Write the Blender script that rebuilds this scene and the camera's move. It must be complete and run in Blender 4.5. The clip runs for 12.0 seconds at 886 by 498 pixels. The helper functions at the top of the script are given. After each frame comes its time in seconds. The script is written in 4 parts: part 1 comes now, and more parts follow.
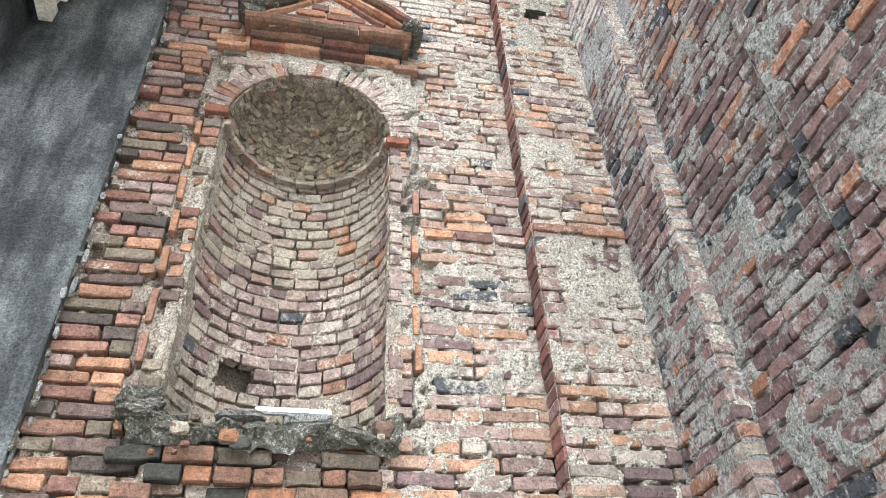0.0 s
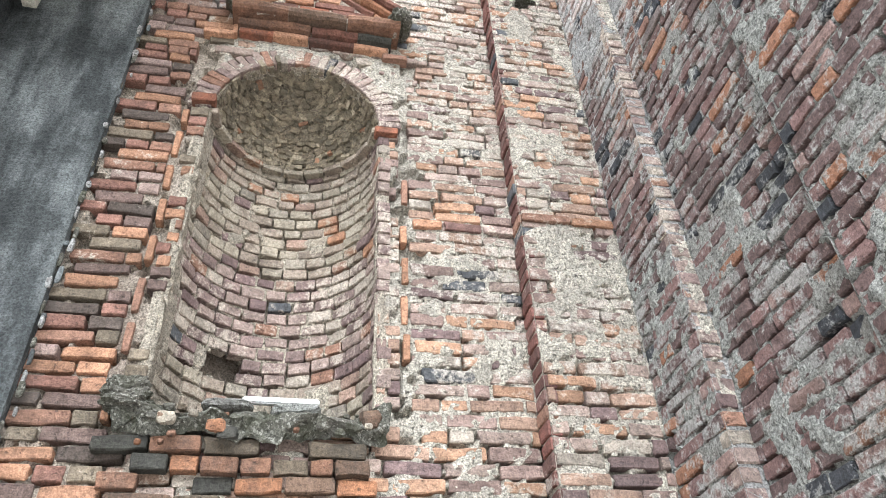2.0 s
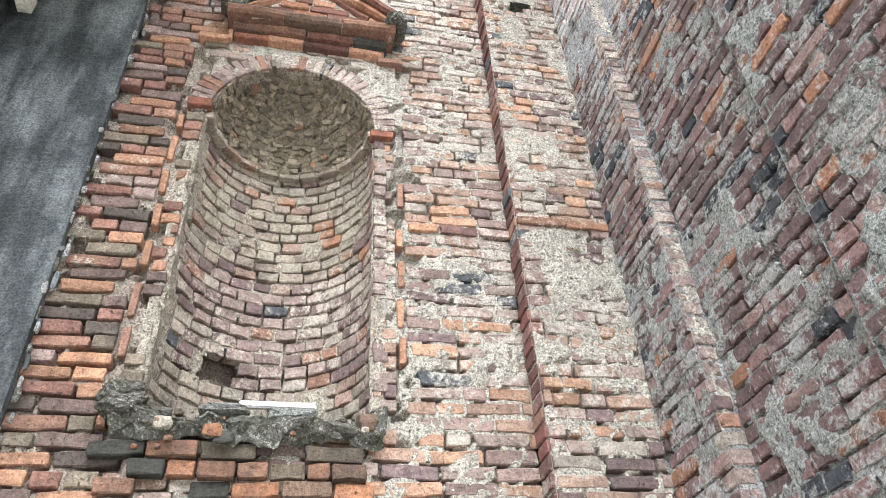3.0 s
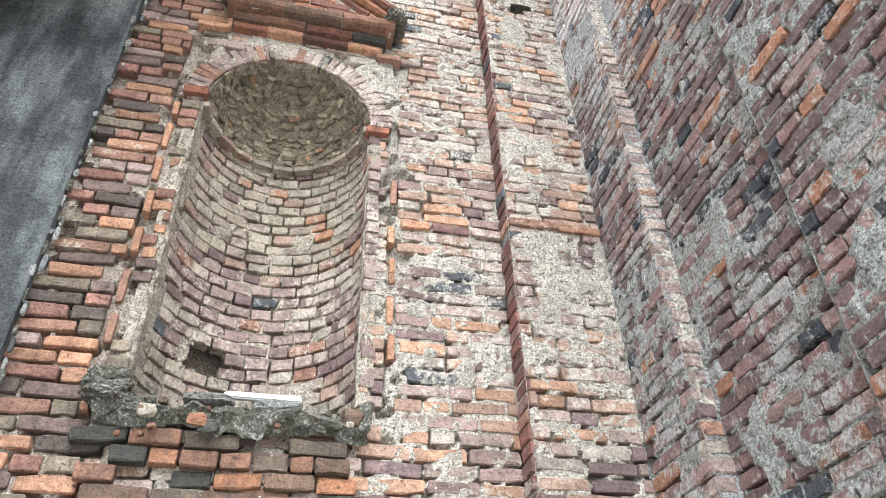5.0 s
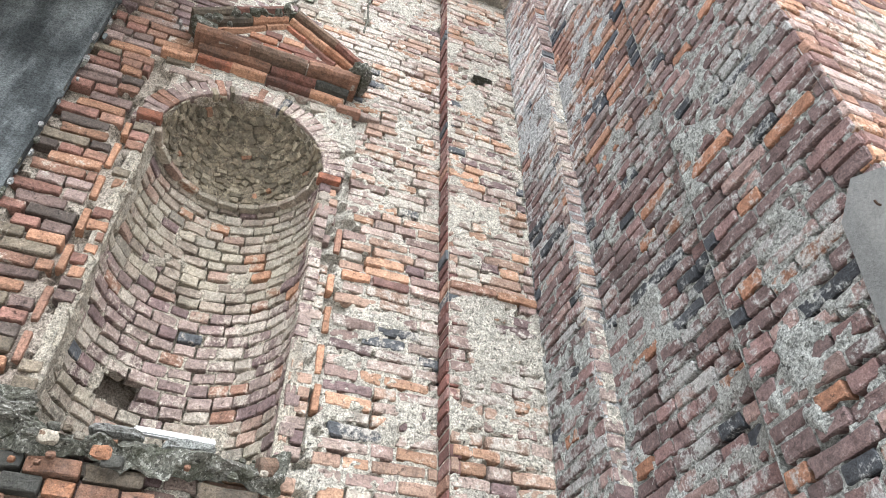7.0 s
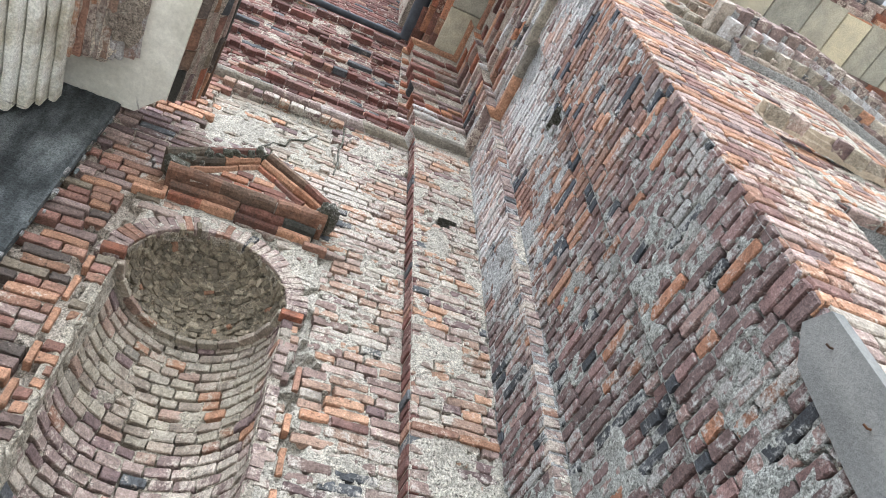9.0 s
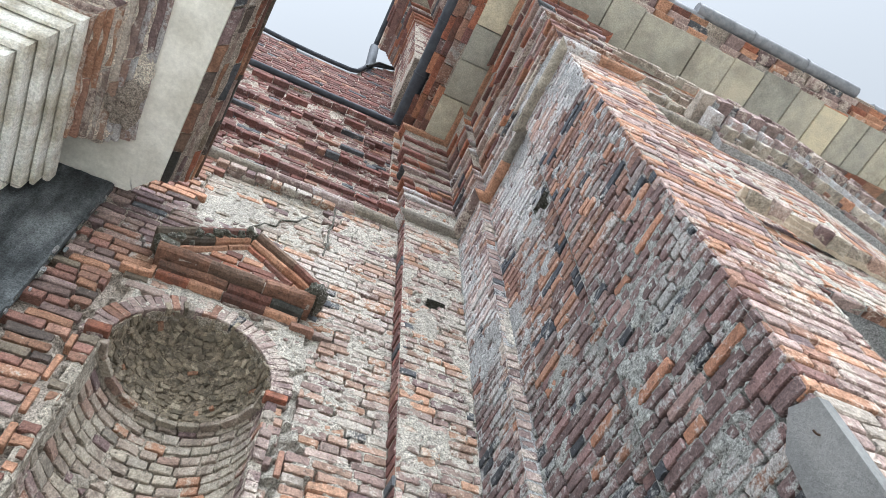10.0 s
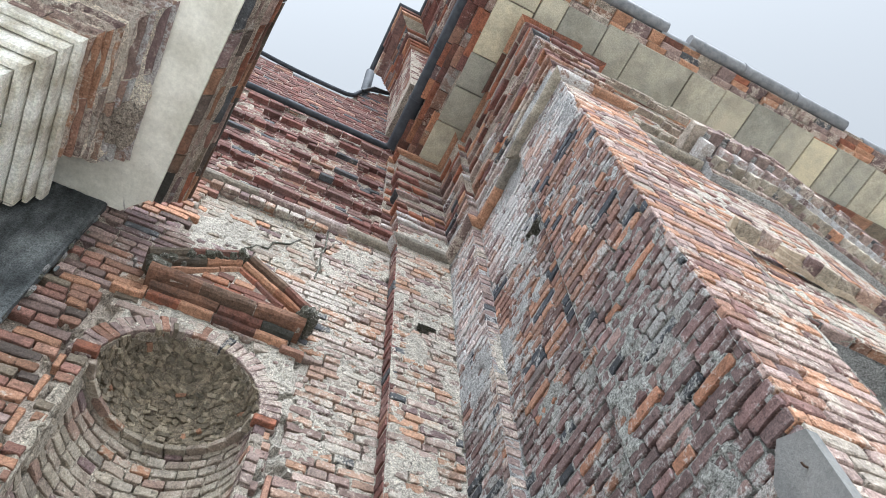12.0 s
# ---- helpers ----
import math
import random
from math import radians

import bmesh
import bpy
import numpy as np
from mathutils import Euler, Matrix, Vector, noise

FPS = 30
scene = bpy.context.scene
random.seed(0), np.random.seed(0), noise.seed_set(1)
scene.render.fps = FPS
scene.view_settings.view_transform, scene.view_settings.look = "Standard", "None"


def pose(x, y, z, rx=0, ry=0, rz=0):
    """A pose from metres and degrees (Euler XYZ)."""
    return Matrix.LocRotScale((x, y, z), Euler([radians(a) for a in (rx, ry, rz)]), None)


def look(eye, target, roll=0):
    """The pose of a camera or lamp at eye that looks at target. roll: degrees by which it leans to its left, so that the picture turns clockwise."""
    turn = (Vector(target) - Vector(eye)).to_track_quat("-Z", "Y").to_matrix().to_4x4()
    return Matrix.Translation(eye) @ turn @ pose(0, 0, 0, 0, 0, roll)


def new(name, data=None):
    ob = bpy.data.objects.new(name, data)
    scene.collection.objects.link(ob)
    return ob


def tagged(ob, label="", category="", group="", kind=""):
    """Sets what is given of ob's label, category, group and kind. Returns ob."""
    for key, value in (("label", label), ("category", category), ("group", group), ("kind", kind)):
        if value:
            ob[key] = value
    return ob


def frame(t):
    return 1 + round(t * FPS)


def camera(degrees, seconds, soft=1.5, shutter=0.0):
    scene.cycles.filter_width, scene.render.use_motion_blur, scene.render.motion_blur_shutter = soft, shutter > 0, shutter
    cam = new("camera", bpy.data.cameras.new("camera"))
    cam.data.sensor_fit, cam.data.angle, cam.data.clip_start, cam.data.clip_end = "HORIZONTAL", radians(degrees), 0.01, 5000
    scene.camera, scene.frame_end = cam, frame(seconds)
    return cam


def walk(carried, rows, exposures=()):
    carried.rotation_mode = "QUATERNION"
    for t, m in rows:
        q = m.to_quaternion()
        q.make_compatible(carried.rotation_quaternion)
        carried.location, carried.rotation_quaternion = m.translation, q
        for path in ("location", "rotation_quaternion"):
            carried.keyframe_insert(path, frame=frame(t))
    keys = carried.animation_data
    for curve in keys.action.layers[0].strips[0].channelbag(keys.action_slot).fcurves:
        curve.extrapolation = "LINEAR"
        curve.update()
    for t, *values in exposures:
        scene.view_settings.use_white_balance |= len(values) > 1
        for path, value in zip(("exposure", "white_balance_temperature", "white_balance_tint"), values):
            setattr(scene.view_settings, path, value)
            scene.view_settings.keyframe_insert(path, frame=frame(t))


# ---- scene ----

cam = camera(63.0, 12.0, soft=0.3)

# seconds, eye, way, roll
PATH = [
    (0.0, (-0.003, 0.025, 1.616), (0.1711, 0.7570, 0.6306), -2.85),
    (0.5, (0.007, 0.027, 1.618), (0.1741, 0.7590, 0.6273), -2.85),
    (1.0, (0.007, 0.025, 1.614), (0.1787, 0.7609, 0.6238), -2.88),
    (1.5, (0.016, 0.021, 1.618), (0.1797, 0.7638, 0.6199), -2.96),
    (2.0, (0.011, 0.027, 1.614), (0.1848, 0.7625, 0.6200), -3.30),
    (2.5, (0.009, 0.017, 1.613), (0.1888, 0.7610, 0.6207), -3.67),
    (3.0, (0.013, 0.015, 1.612), (0.1891, 0.7596, 0.6223), -3.80),
    (5.0, (0.006, 0.017, 1.608), (0.2023, 0.7575, 0.6207), -2.14),
    (5.5, (0.000, 0.031, 1.605), (0.2152, 0.7506, 0.6247), -1.30),
    (6.0, (-0.012, 0.027, 1.602), (0.2349, 0.7347, 0.6364), -0.64),
    (6.5, (-0.019, 0.025, 1.600), (0.2558, 0.7093, 0.6568), -0.15),
    (7.0, (-0.019, 0.038, 1.593), (0.2703, 0.6780, 0.6836), 0.13),
    (9.0, (-0.009, 0.040, 1.580), (0.2588, 0.5245, 0.8111), -2.26),
    (9.5, (0.001, 0.026, 1.576), (0.2447, 0.4744, 0.8456), -3.00),
    (10.0, (0.007, 0.023, 1.570), (0.2317, 0.4331, 0.8711), -3.37),
    (10.5, (0.018, 0.008, 1.567), (0.2235, 0.4096, 0.8845), -3.39),
    (11.0, (0.021, 0.009, 1.567), (0.2214, 0.4008, 0.8890), -3.32),
    (11.5, (0.005, 0.015, 1.561), (0.2256, 0.4004, 0.8881), -3.58),
    (12.0, (0.001, 0.010, 1.562), (0.2292, 0.4020, 0.8865), -3.79),
]
walk(cam, [(t, look(e, Vector(e) + Vector(w), r)) for t, e, w, r in PATH],
     exposures=[(0.0, 1.2, 6050, 8), (7.0, 1.26, 5980, 8), (9.0, 1.05, 5800, 7), (9.6, 1.0, 5740, 7), (12.0, 0.92, 5780, 7)])

# ---- light: an overcast sky ----
world = bpy.data.worlds.new("overcast_sky")
scene.world = world
world.use_nodes = True
wt = world.node_tree
sky = wt.nodes.new("ShaderNodeTexSky")
sky.sky_type, sky.sun_disc = "NISHITA", False
sky.sun_elevation, sky.sun_rotation = radians(50), radians(205)
sky.air_density, sky.dust_density, sky.ozone_density = 1.0, 8.0, 0.6
grey = wt.nodes.new("ShaderNodeHueSaturation")
grey.inputs["Saturation"].default_value = 0.03
wt.links.new(sky.outputs[0], grey.inputs["Color"])
wt.links.new(grey.outputs[0], wt.nodes["Background"].inputs["Color"])
wt.nodes["Background"].inputs["Strength"].default_value = 0.15
lamp = bpy.data.lights.new("sun", "SUN")
lamp.energy, lamp.angle, lamp.color = 1.2, radians(25), (1.0, 0.98, 0.95)
sun = new("sun", lamp)
sun.matrix_world = look((0, 0, 0), (-0.4, 0.95, -0.85))


# ---- materials ----
class Mat:
    """A small builder of node materials."""

    def __init__(self, name):
        self.m = bpy.data.materials.new(name)
        self.m.use_nodes = True
        self.t = self.m.node_tree
        self.bsdf = self.t.nodes["Principled BSDF"]
        self.pos = self.add("ShaderNodeNewGeometry").outputs["Position"]

    def add(self, kind):
        return self.t.nodes.new(kind)

    def put(self, socket, value):
        if isinstance(value, bpy.types.NodeSocket):
            self.t.links.new(value, socket)
        elif isinstance(value, tuple) and len(value) == 3 and socket.type == "RGBA":
            socket.default_value = (*value, 1)
        else:
            socket.default_value = value

    def noise(self, scale, detail=4.0, rough=0.6, stretch=None):
        n = self.add("ShaderNodeTexNoise")
        v = self.pos
        if stretch:
            q = self.add("ShaderNodeMapping")
            self.put(q.inputs["Vector"], v)
            q.inputs["Scale"].default_value = stretch
            v = q.outputs[0]
        self.put(n.inputs["Vector"], v)
        n.inputs["Scale"].default_value, n.inputs["Detail"].default_value, n.inputs["Roughness"].default_value = scale, detail, rough
        return n.outputs["Fac"]

    def voronoi(self, scale):
        n = self.add("ShaderNodeTexVoronoi")
        self.put(n.inputs["Vector"], self.pos)
        n.inputs["Scale"].default_value = scale
        return n.outputs["Distance"]

    def ramp(self, fac, stops, mode="LINEAR"):
        n = self.add("ShaderNodeValToRGB")
        self.put(n.inputs["Fac"], fac)
        cr = n.color_ramp
        cr.interpolation = mode
        while len(cr.elements) < len(stops):
            cr.elements.new(0.5)
        for e, (p, c) in zip(cr.elements, stops):
            e.position, e.color = p, (*(c if isinstance(c, tuple) else (c, c, c)), 1)
        return n.outputs["Color"]

    def math(self, op, a, b=0.0, clamp=False):
        n = self.add("ShaderNodeMath")
        n.operation, n.use_clamp = op, clamp
        self.put(n.inputs[0], a)
        self.put(n.inputs[1], b)
        return n.outputs[0]

    def mix(self, fac, a, b, blend="MIX"):
        n = self.add("ShaderNodeMix")
        n.data_type, n.blend_type = "RGBA", blend
        self.put(n.inputs[0], fac)
        self.put(n.inputs[6], a)
        self.put(n.inputs[7], b)
        return n.outputs[2]

    def bump(self, height, strength=0.5, distance=0.01):
        n = self.add("ShaderNodeBump")
        n.inputs["Strength"].default_value, n.inputs["Distance"].default_value = strength, distance
        self.put(n.inputs["Height"], height)
        self.put(self.bsdf.inputs["Normal"], n.outputs[0])

    def done(self, colour, rough=0.9, metal=0.0):
        self.put(self.bsdf.inputs["Base Color"], colour)
        self.put(self.bsdf.inputs["Roughness"], rough)
        self.bsdf.inputs["Metallic"].default_value = metal
        self.bsdf.inputs["Specular IOR Level"].default_value = 0.25
        return self.m


ORANGE, RUST, RED = (0.415, 0.228, 0.144), (0.31, 0.177, 0.128), (0.22, 0.128, 0.112)
PURPLE, DARK, PINK = (0.2, 0.14, 0.135), (0.1, 0.104, 0.112), (0.36, 0.265, 0.235)
OLIVE, SAND = (0.18, 0.15, 0.118), (0.41, 0.355, 0.3)
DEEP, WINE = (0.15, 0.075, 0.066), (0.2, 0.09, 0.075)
MIX = {
    "warm": [(0.0, DARK), (0.025, PURPLE), (0.09, (0.28, 0.2, 0.175)), (0.28, (0.37, 0.285, 0.245)), (0.55, (0.37, 0.25, 0.19)), (0.76, (0.42, 0.255, 0.17)), (0.93, SAND)],
    "ruddy": [(0.0, (0.12, 0.095, 0.082)), (0.04, (0.17, 0.12, 0.105)), (0.16, (0.26, 0.14, 0.11)), (0.4, RUST), (0.58, (0.22, 0.18, 0.135)), (0.74, (0.33, 0.185, 0.12)), (0.86, ORANGE), (0.95, PINK)],
    "purple": [(0.0, (0.055, 0.058, 0.066)), (0.08, (0.16, 0.11, 0.105)), (0.5, (0.21, 0.132, 0.124)), (0.78, (0.29, 0.2, 0.18)), (0.93, (0.32, 0.16, 0.1))],
    "ember": [(0.0, (0.07, 0.076, 0.09)), (0.12, (0.17, 0.11, 0.1)), (0.34, (0.25, 0.145, 0.115)), (0.6, (0.28, 0.17, 0.13)), (0.78, (0.36, 0.2, 0.135)), (0.9, (0.24, 0.2, 0.19))],
    "ashen": [(0.0, PURPLE), (0.08, (0.38, 0.29, 0.265)), (0.45, (0.48, 0.4, 0.37)), (0.75, (0.4, 0.27, 0.22)), (0.88, (0.54, 0.5, 0.47))],
    "pale": [(0.0, PURPLE), (0.05, (0.33, 0.27, 0.22)), (0.4, (0.39, 0.34, 0.27)), (0.7, (0.36, 0.25, 0.2)), (0.8, (0.33, 0.29, 0.24)), (0.95, ORANGE)],
    # dark red brick; dirt and the shade under the eaves are in the colour too
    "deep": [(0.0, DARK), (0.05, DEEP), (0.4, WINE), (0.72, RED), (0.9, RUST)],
    "rubble": [(0.0, (0.26, 0.235, 0.2)), (0.3, (0.38, 0.34, 0.275)), (0.6, (0.3, 0.265, 0.215)), (0.85, (0.46, 0.41, 0.34)), (0.96, ORANGE)],
    "dome": [(0.0, (0.21, 0.18, 0.135)), (0.3, (0.33, 0.28, 0.205)), (0.6, (0.27, 0.225, 0.165)), (0.85, (0.42, 0.36, 0.27)), (0.97, (0.4, 0.22, 0.14))],
    "orange": [(0.0, RUST), (0.25, ORANGE)],
    "mauve": [(0.0, DARK), (0.05, PURPLE), (0.15, (0.26, 0.19, 0.175)), (0.5, (0.34, 0.26, 0.23)), (0.82, RUST), (0.92, SAND)],
    "cornice": [(0.0, (0.17, 0.08, 0.06)), (0.3, (0.29, 0.115, 0.07)), (0.7, (0.36, 0.17, 0.1)), (0.9, ORANGE)],
    "soot": [(0.0, DARK), (0.04, PURPLE), (0.4, (0.28, 0.2, 0.17)), (0.7, RUST), (0.9, PINK)],
    "mossy": [(0.0, (0.06, 0.058, 0.05)), (0.25, (0.12, 0.095, 0.07)), (0.5, (0.16, 0.105, 0.075)), (0.72, (0.22, 0.12, 0.08)), (0.9, (0.33, 0.16, 0.09))],
    "bright": [(0.0, PURPLE), (0.05, RED), (0.16, RUST), (0.35, PINK), (0.66, ORANGE), (0.9, SAND)],
}


def brick_material(name, tones, smear, lime, single, grime=0.3):
    """Weathered brick. tones: which bricks; smear: how much mortar lies on them; lime: its colour; single: bricks that are objects."""
    k = Mat(name)
    if single:
        pick = k.add("ShaderNodeObjectInfo").outputs["Random"]
    else:
        pick = k.add("ShaderNodeNewGeometry").outputs["Random Per Island"]
    base = k.ramp(pick, MIX[tones], "CONSTANT")
    tone = k.math("FRACT", k.math("MULTIPLY", pick, 37.7))
    base = k.mix(1.0, base, k.ramp(tone, [(0, 0.76), (1, 1.18)]), "MULTIPLY")
    grit, fine, mid, big = k.noise(150, 3, 0.8), k.noise(58, 6, 0.75), k.noise(13, 6, 0.7), k.noise(1.7, 3, 0.55)
    base = k.mix(1.0, base, k.ramp(fine, [(0.36, 0.64), (0.5, 1.0), (0.64, 1.3)]), "MULTIPLY")
    base = k.mix(1.0, base, k.ramp(grit, [(0.38, 0.75), (0.5, 1.0), (0.62, 1.22)]), "MULTIPLY")
    base = k.mix(1.0, base, k.ramp(mid, [(0.34, 0.68), (0.5, 1.0), (0.66, 1.25)]), "MULTIPLY")
    own = k.math("FRACT", k.math("MULTIPLY", pick, 91.3))
    cover = k.math("ADD", k.math("MULTIPLY", mid, 1.0), k.math("MULTIPLY", big, 0.8))
    cover = k.math("ADD", cover, k.math("MULTIPLY", fine, 0.45))
    cover = k.math("ADD", cover, k.math("MULTIPLY", own, 0.14))
    cover = k.ramp(k.math("ADD", cover, smear - 1.25), [(0.44, 0.0), (0.55, 1.0)])
    veil = k.mix(1.0, k.mix(1.0, lime, k.ramp(grit, [(0.38, 0.66), (0.62, 1.28)]), "MULTIPLY"), k.ramp(fine, [(0.38, 0.6), (0.62, 1.25)]), "MULTIPLY")
    base = k.mix(k.math("MULTIPLY", cover, 0.85), base, veil)
    soot = k.math("MULTIPLY", k.ramp(k.noise(3.1, 8, 0.75, (1, 1, 0.6)), [(0.48, 0.0), (0.68, 1.0)]), grime)
    base = k.mix(soot, base, (0.06, 0.06, 0.058))
    specks = k.ramp(k.noise(44, 4, 0.65), [(0.34, 1.0), (0.38, 0.0)])
    base = k.mix(k.math("MULTIPLY", specks, 0.55), base, (0.035, 0.032, 0.03))
    high = k.math("ADD", k.math("MULTIPLY", fine, 0.7), k.math("ADD", mid, k.math("MULTIPLY", grit, 0.25)))
    k.bump(k.math("SUBTRACT", high, k.math("MULTIPLY", specks, 0.6)), 1.0, 0.016)
    return k.done(base, k.ramp(mid, [(0, 0.8), (1, 0.98)]))


def mortar_material(name, colour, dark=0.35, moss=0.0, stain=(0.17, 0.145, 0.13)):
    k = Mat(name)
    grit, fine, mid, big = k.noise(165, 3, 0.8), k.noise(75, 5, 0.75), k.noise(24, 6, 0.72), k.noise(2.3, 4, 0.6)
    c = k.mix(1.0, colour, k.ramp(fine, [(0.36, 0.35), (0.5, 1.0), (0.64, 1.55)]), "MULTIPLY")
    c = k.mix(1.0, c, k.ramp(grit, [(0.38, 0.7), (0.62, 1.45)]), "MULTIPLY")
    c = k.mix(1.0, c, k.ramp(mid, [(0.3, 0.6), (0.7, 1.25)]), "MULTIPLY")
    c = k.mix(k.math("MULTIPLY", k.ramp(big, [(0.45, 0.0), (0.7, 1.0)]), dark), c, stain)
    if moss:
        fleck = k.ramp(k.noise(52, 3, 0.65), [(0.57, 0.0), (0.62, 1.0)])
        c = k.mix(k.math("MULTIPLY", fleck, min(moss * 1.6, 1.0)), c, (0.5, 0.49, 0.44))
        c = k.mix(k.math("MULTIPLY", k.ramp(k.noise(9, 5), [(0.45, 0.0), (0.6, 1.0)]), moss), c, (0.045, 0.05, 0.025))
    pits = k.ramp(k.noise(42, 4, 0.65), [(0.34, 1.0), (0.38, 0.0)])
    c = k.mix(k.math("MULTIPLY", pits, 0.75), c, (0.04, 0.036, 0.032))
    pores = k.ramp(k.noise(95, 3, 0.65), [(0.37, 1.0), (0.41, 0.0)])
    c = k.mix(k.math("MULTIPLY", pores, 0.45), c, (0.06, 0.054, 0.048))
    high = k.math("ADD", fine, k.math("ADD", mid, k.math("MULTIPLY", grit, 0.3)))
    k.bump(k.math("SUBTRACT", high, pits), 1.0, 0.02)
    return k.done(c, 0.95)


LIME, GREYLIME, WARMLIME = (0.52, 0.48, 0.415), (0.36, 0.355, 0.335), (0.54, 0.47, 0.4)
mortar_light = mortar_material("lime_mortar", (0.5, 0.465, 0.4))
mortar_grey = mortar_material("grey_mortar", (0.39, 0.39, 0.385))
mortar_green = mortar_material("damp_mortar", (0.33, 0.335, 0.315))
mortar_drum = mortar_material("tan_mortar", (0.47, 0.42, 0.345), 0.3)
mortar_warm = mortar_material("ochre_mortar", (0.42, 0.365, 0.305), 0.5, 0.0, (0.15, 0.1, 0.08))
mortar_dome = mortar_material("rubble_mortar", (0.33, 0.28, 0.21), 0.3)
mortar_pale = mortar_material("pale_mortar", (0.78, 0.71, 0.61), 0.5, 0.0, (0.34, 0.21, 0.15))
mortar_dark = mortar_material("mossy_mortar", (0.15, 0.148, 0.125), 0.4, 0.5)
PAIRS = {}
for key, tones, smear, lime, grime in (
        ("warm", "warm", 0.5, LIME, 0.12), ("ruddy", "ruddy", 0.31, (0.48, 0.44, 0.375), 0.22), ("purple", "purple", 0.49, (0.37, 0.372, 0.358), 0.32), ("ember", "ember", 0.45, (0.44, 0.435, 0.42), 0.15), ("ashen", "ashen", 0.55, (0.58, 0.575, 0.57), 0.06),
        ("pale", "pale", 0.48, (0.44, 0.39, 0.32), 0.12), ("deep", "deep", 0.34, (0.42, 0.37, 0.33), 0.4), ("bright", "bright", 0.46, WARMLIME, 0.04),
        ("sooty", "soot", 0.42, GREYLIME, 0.35), ("mossy", "mossy", 0.2, (0.2, 0.2, 0.175), 0.6), ("tile", "orange", 0.3, LIME, 0.1), ("cornice", "cornice", 0.3, (0.42, 0.35, 0.28), 0.5), ("washed", "warm", 0.475, (0.53, 0.485, 0.43), 0.1), ("earthy", "warm", 0.36, (0.4, 0.365, 0.31), 0.3), ("mauve", "mauve", 0.47, WARMLIME, 0.05),
        ("dome", "dome", 0.12, (0.33, 0.28, 0.21), 0.35), ("rubble", "rubble", 0.1, (0.36, 0.32, 0.27), 0.3)):
    PAIRS[key] = (brick_material(key + "_brick", tones, smear, lime, True, grime), brick_material(key + "_brickwork", tones, smear, lime, False, grime))


def plaster_material(name, colour, streak, stain, amount, fine_scale=90, grain=0.3, vary=False, cracks=0.0):
    k = Mat(name)
    runs, blot, fine = k.noise(3.2, 6, 0.65, (1.6, 1.6, 0.35)), k.noise(1.9, 7, 0.66), k.noise(fine_scale, 4, 0.75)
    c = k.mix(k.ramp(runs, [(0.42, 0.0), (0.66, 1.0)]), colour, streak)
    c = k.mix(k.math("MULTIPLY", k.ramp(blot, [(0.45, 0.0), (0.62, 1.0)]), amount), c, stain)
    c = k.mix(1.0, c, k.ramp(fine, [(0.36, 1 - grain), (0.64, 1 + grain)]), "MULTIPLY")
    if vary:
        c = k.mix(1.0, c, k.ramp(k.add("ShaderNodeObjectInfo").outputs["Random"], [(0, (0.7, 0.72, 0.72)), (0.5, (1.0, 0.98, 0.9)), (1, (1.3, 1.22, 1.0))]), "MULTIPLY")
    if cracks:
        n = k.add("ShaderNodeTexVoronoi")
        n.feature = "DISTANCE_TO_EDGE"
        n.inputs["Scale"].default_value = 1.3
        k.put(n.inputs["Vector"], k.mix(0.16, k.pos, k.noise(5, 5, 0.7)))
        line = k.math("MULTIPLY", k.ramp(n.outputs["Distance"], [(0.003, 1.0), (0.007, 0.0)]), k.ramp(k.noise(1.4, 2), [(0.5, 0.0), (0.56, 1.0)]))
        c = k.mix(k.math("MULTIPLY", line, cracks), c, (0.12, 0.11, 0.1))
    k.bump(k.math("ADD", k.math("MULTIPLY", fine, 0.6), runs), 0.6, 0.01)
    return k.done(c, 0.92)


plaster_grey = plaster_material("grey_render", (0.05, 0.055, 0.057), (0.185, 0.2, 0.203), (0.026, 0.029, 0.03), 0.7, 95, 0.5)
plaster_white = plaster_material("old_stucco", (0.82, 0.81, 0.76), (0.58, 0.54, 0.44), (0.28, 0.24, 0.17), 0.8, 60, 0.25, cracks=0.7)
plaster_soffit = plaster_material("soffit_plaster", (0.84, 0.82, 0.74), (0.74, 0.72, 0.65), (0.6, 0.58, 0.5), 0.8, 30, 0.08, cracks=0.6)
cement = plaster_material("cement_patch", (0.15, 0.15, 0.147), (0.2, 0.198, 0.19), (0.1, 0.1, 0.097), 0.6, 90, 0.15)
slab_stone = plaster_material("slab_stone", (0.48, 0.455, 0.385), (0.38, 0.37, 0.33), (0.22, 0.205, 0.18), 0.55, 60, 0.2, True)
sand_stucco = plaster_material("sandy_stucco", (0.46, 0.38, 0.29), (0.36, 0.3, 0.23), (0.2, 0.16, 0.12), 0.6, 60, 0.2)
white_board = plaster_material("white_board", (0.75, 0.75, 0.73), (0.65, 0.66, 0.66), (0.5, 0.5, 0.48), 0.3)


def plain_material(name, a, b, rough, metal=0.0):
    k = Mat(name)
    c = k.mix(k.ramp(k.noise(7, 5, 0.7), [(0.35, 0.0), (0.65, 1.0)]), a, b)
    k.bump(k.noise(60, 3), 0.25, 0.003)
    return k.done(c, rough, metal)


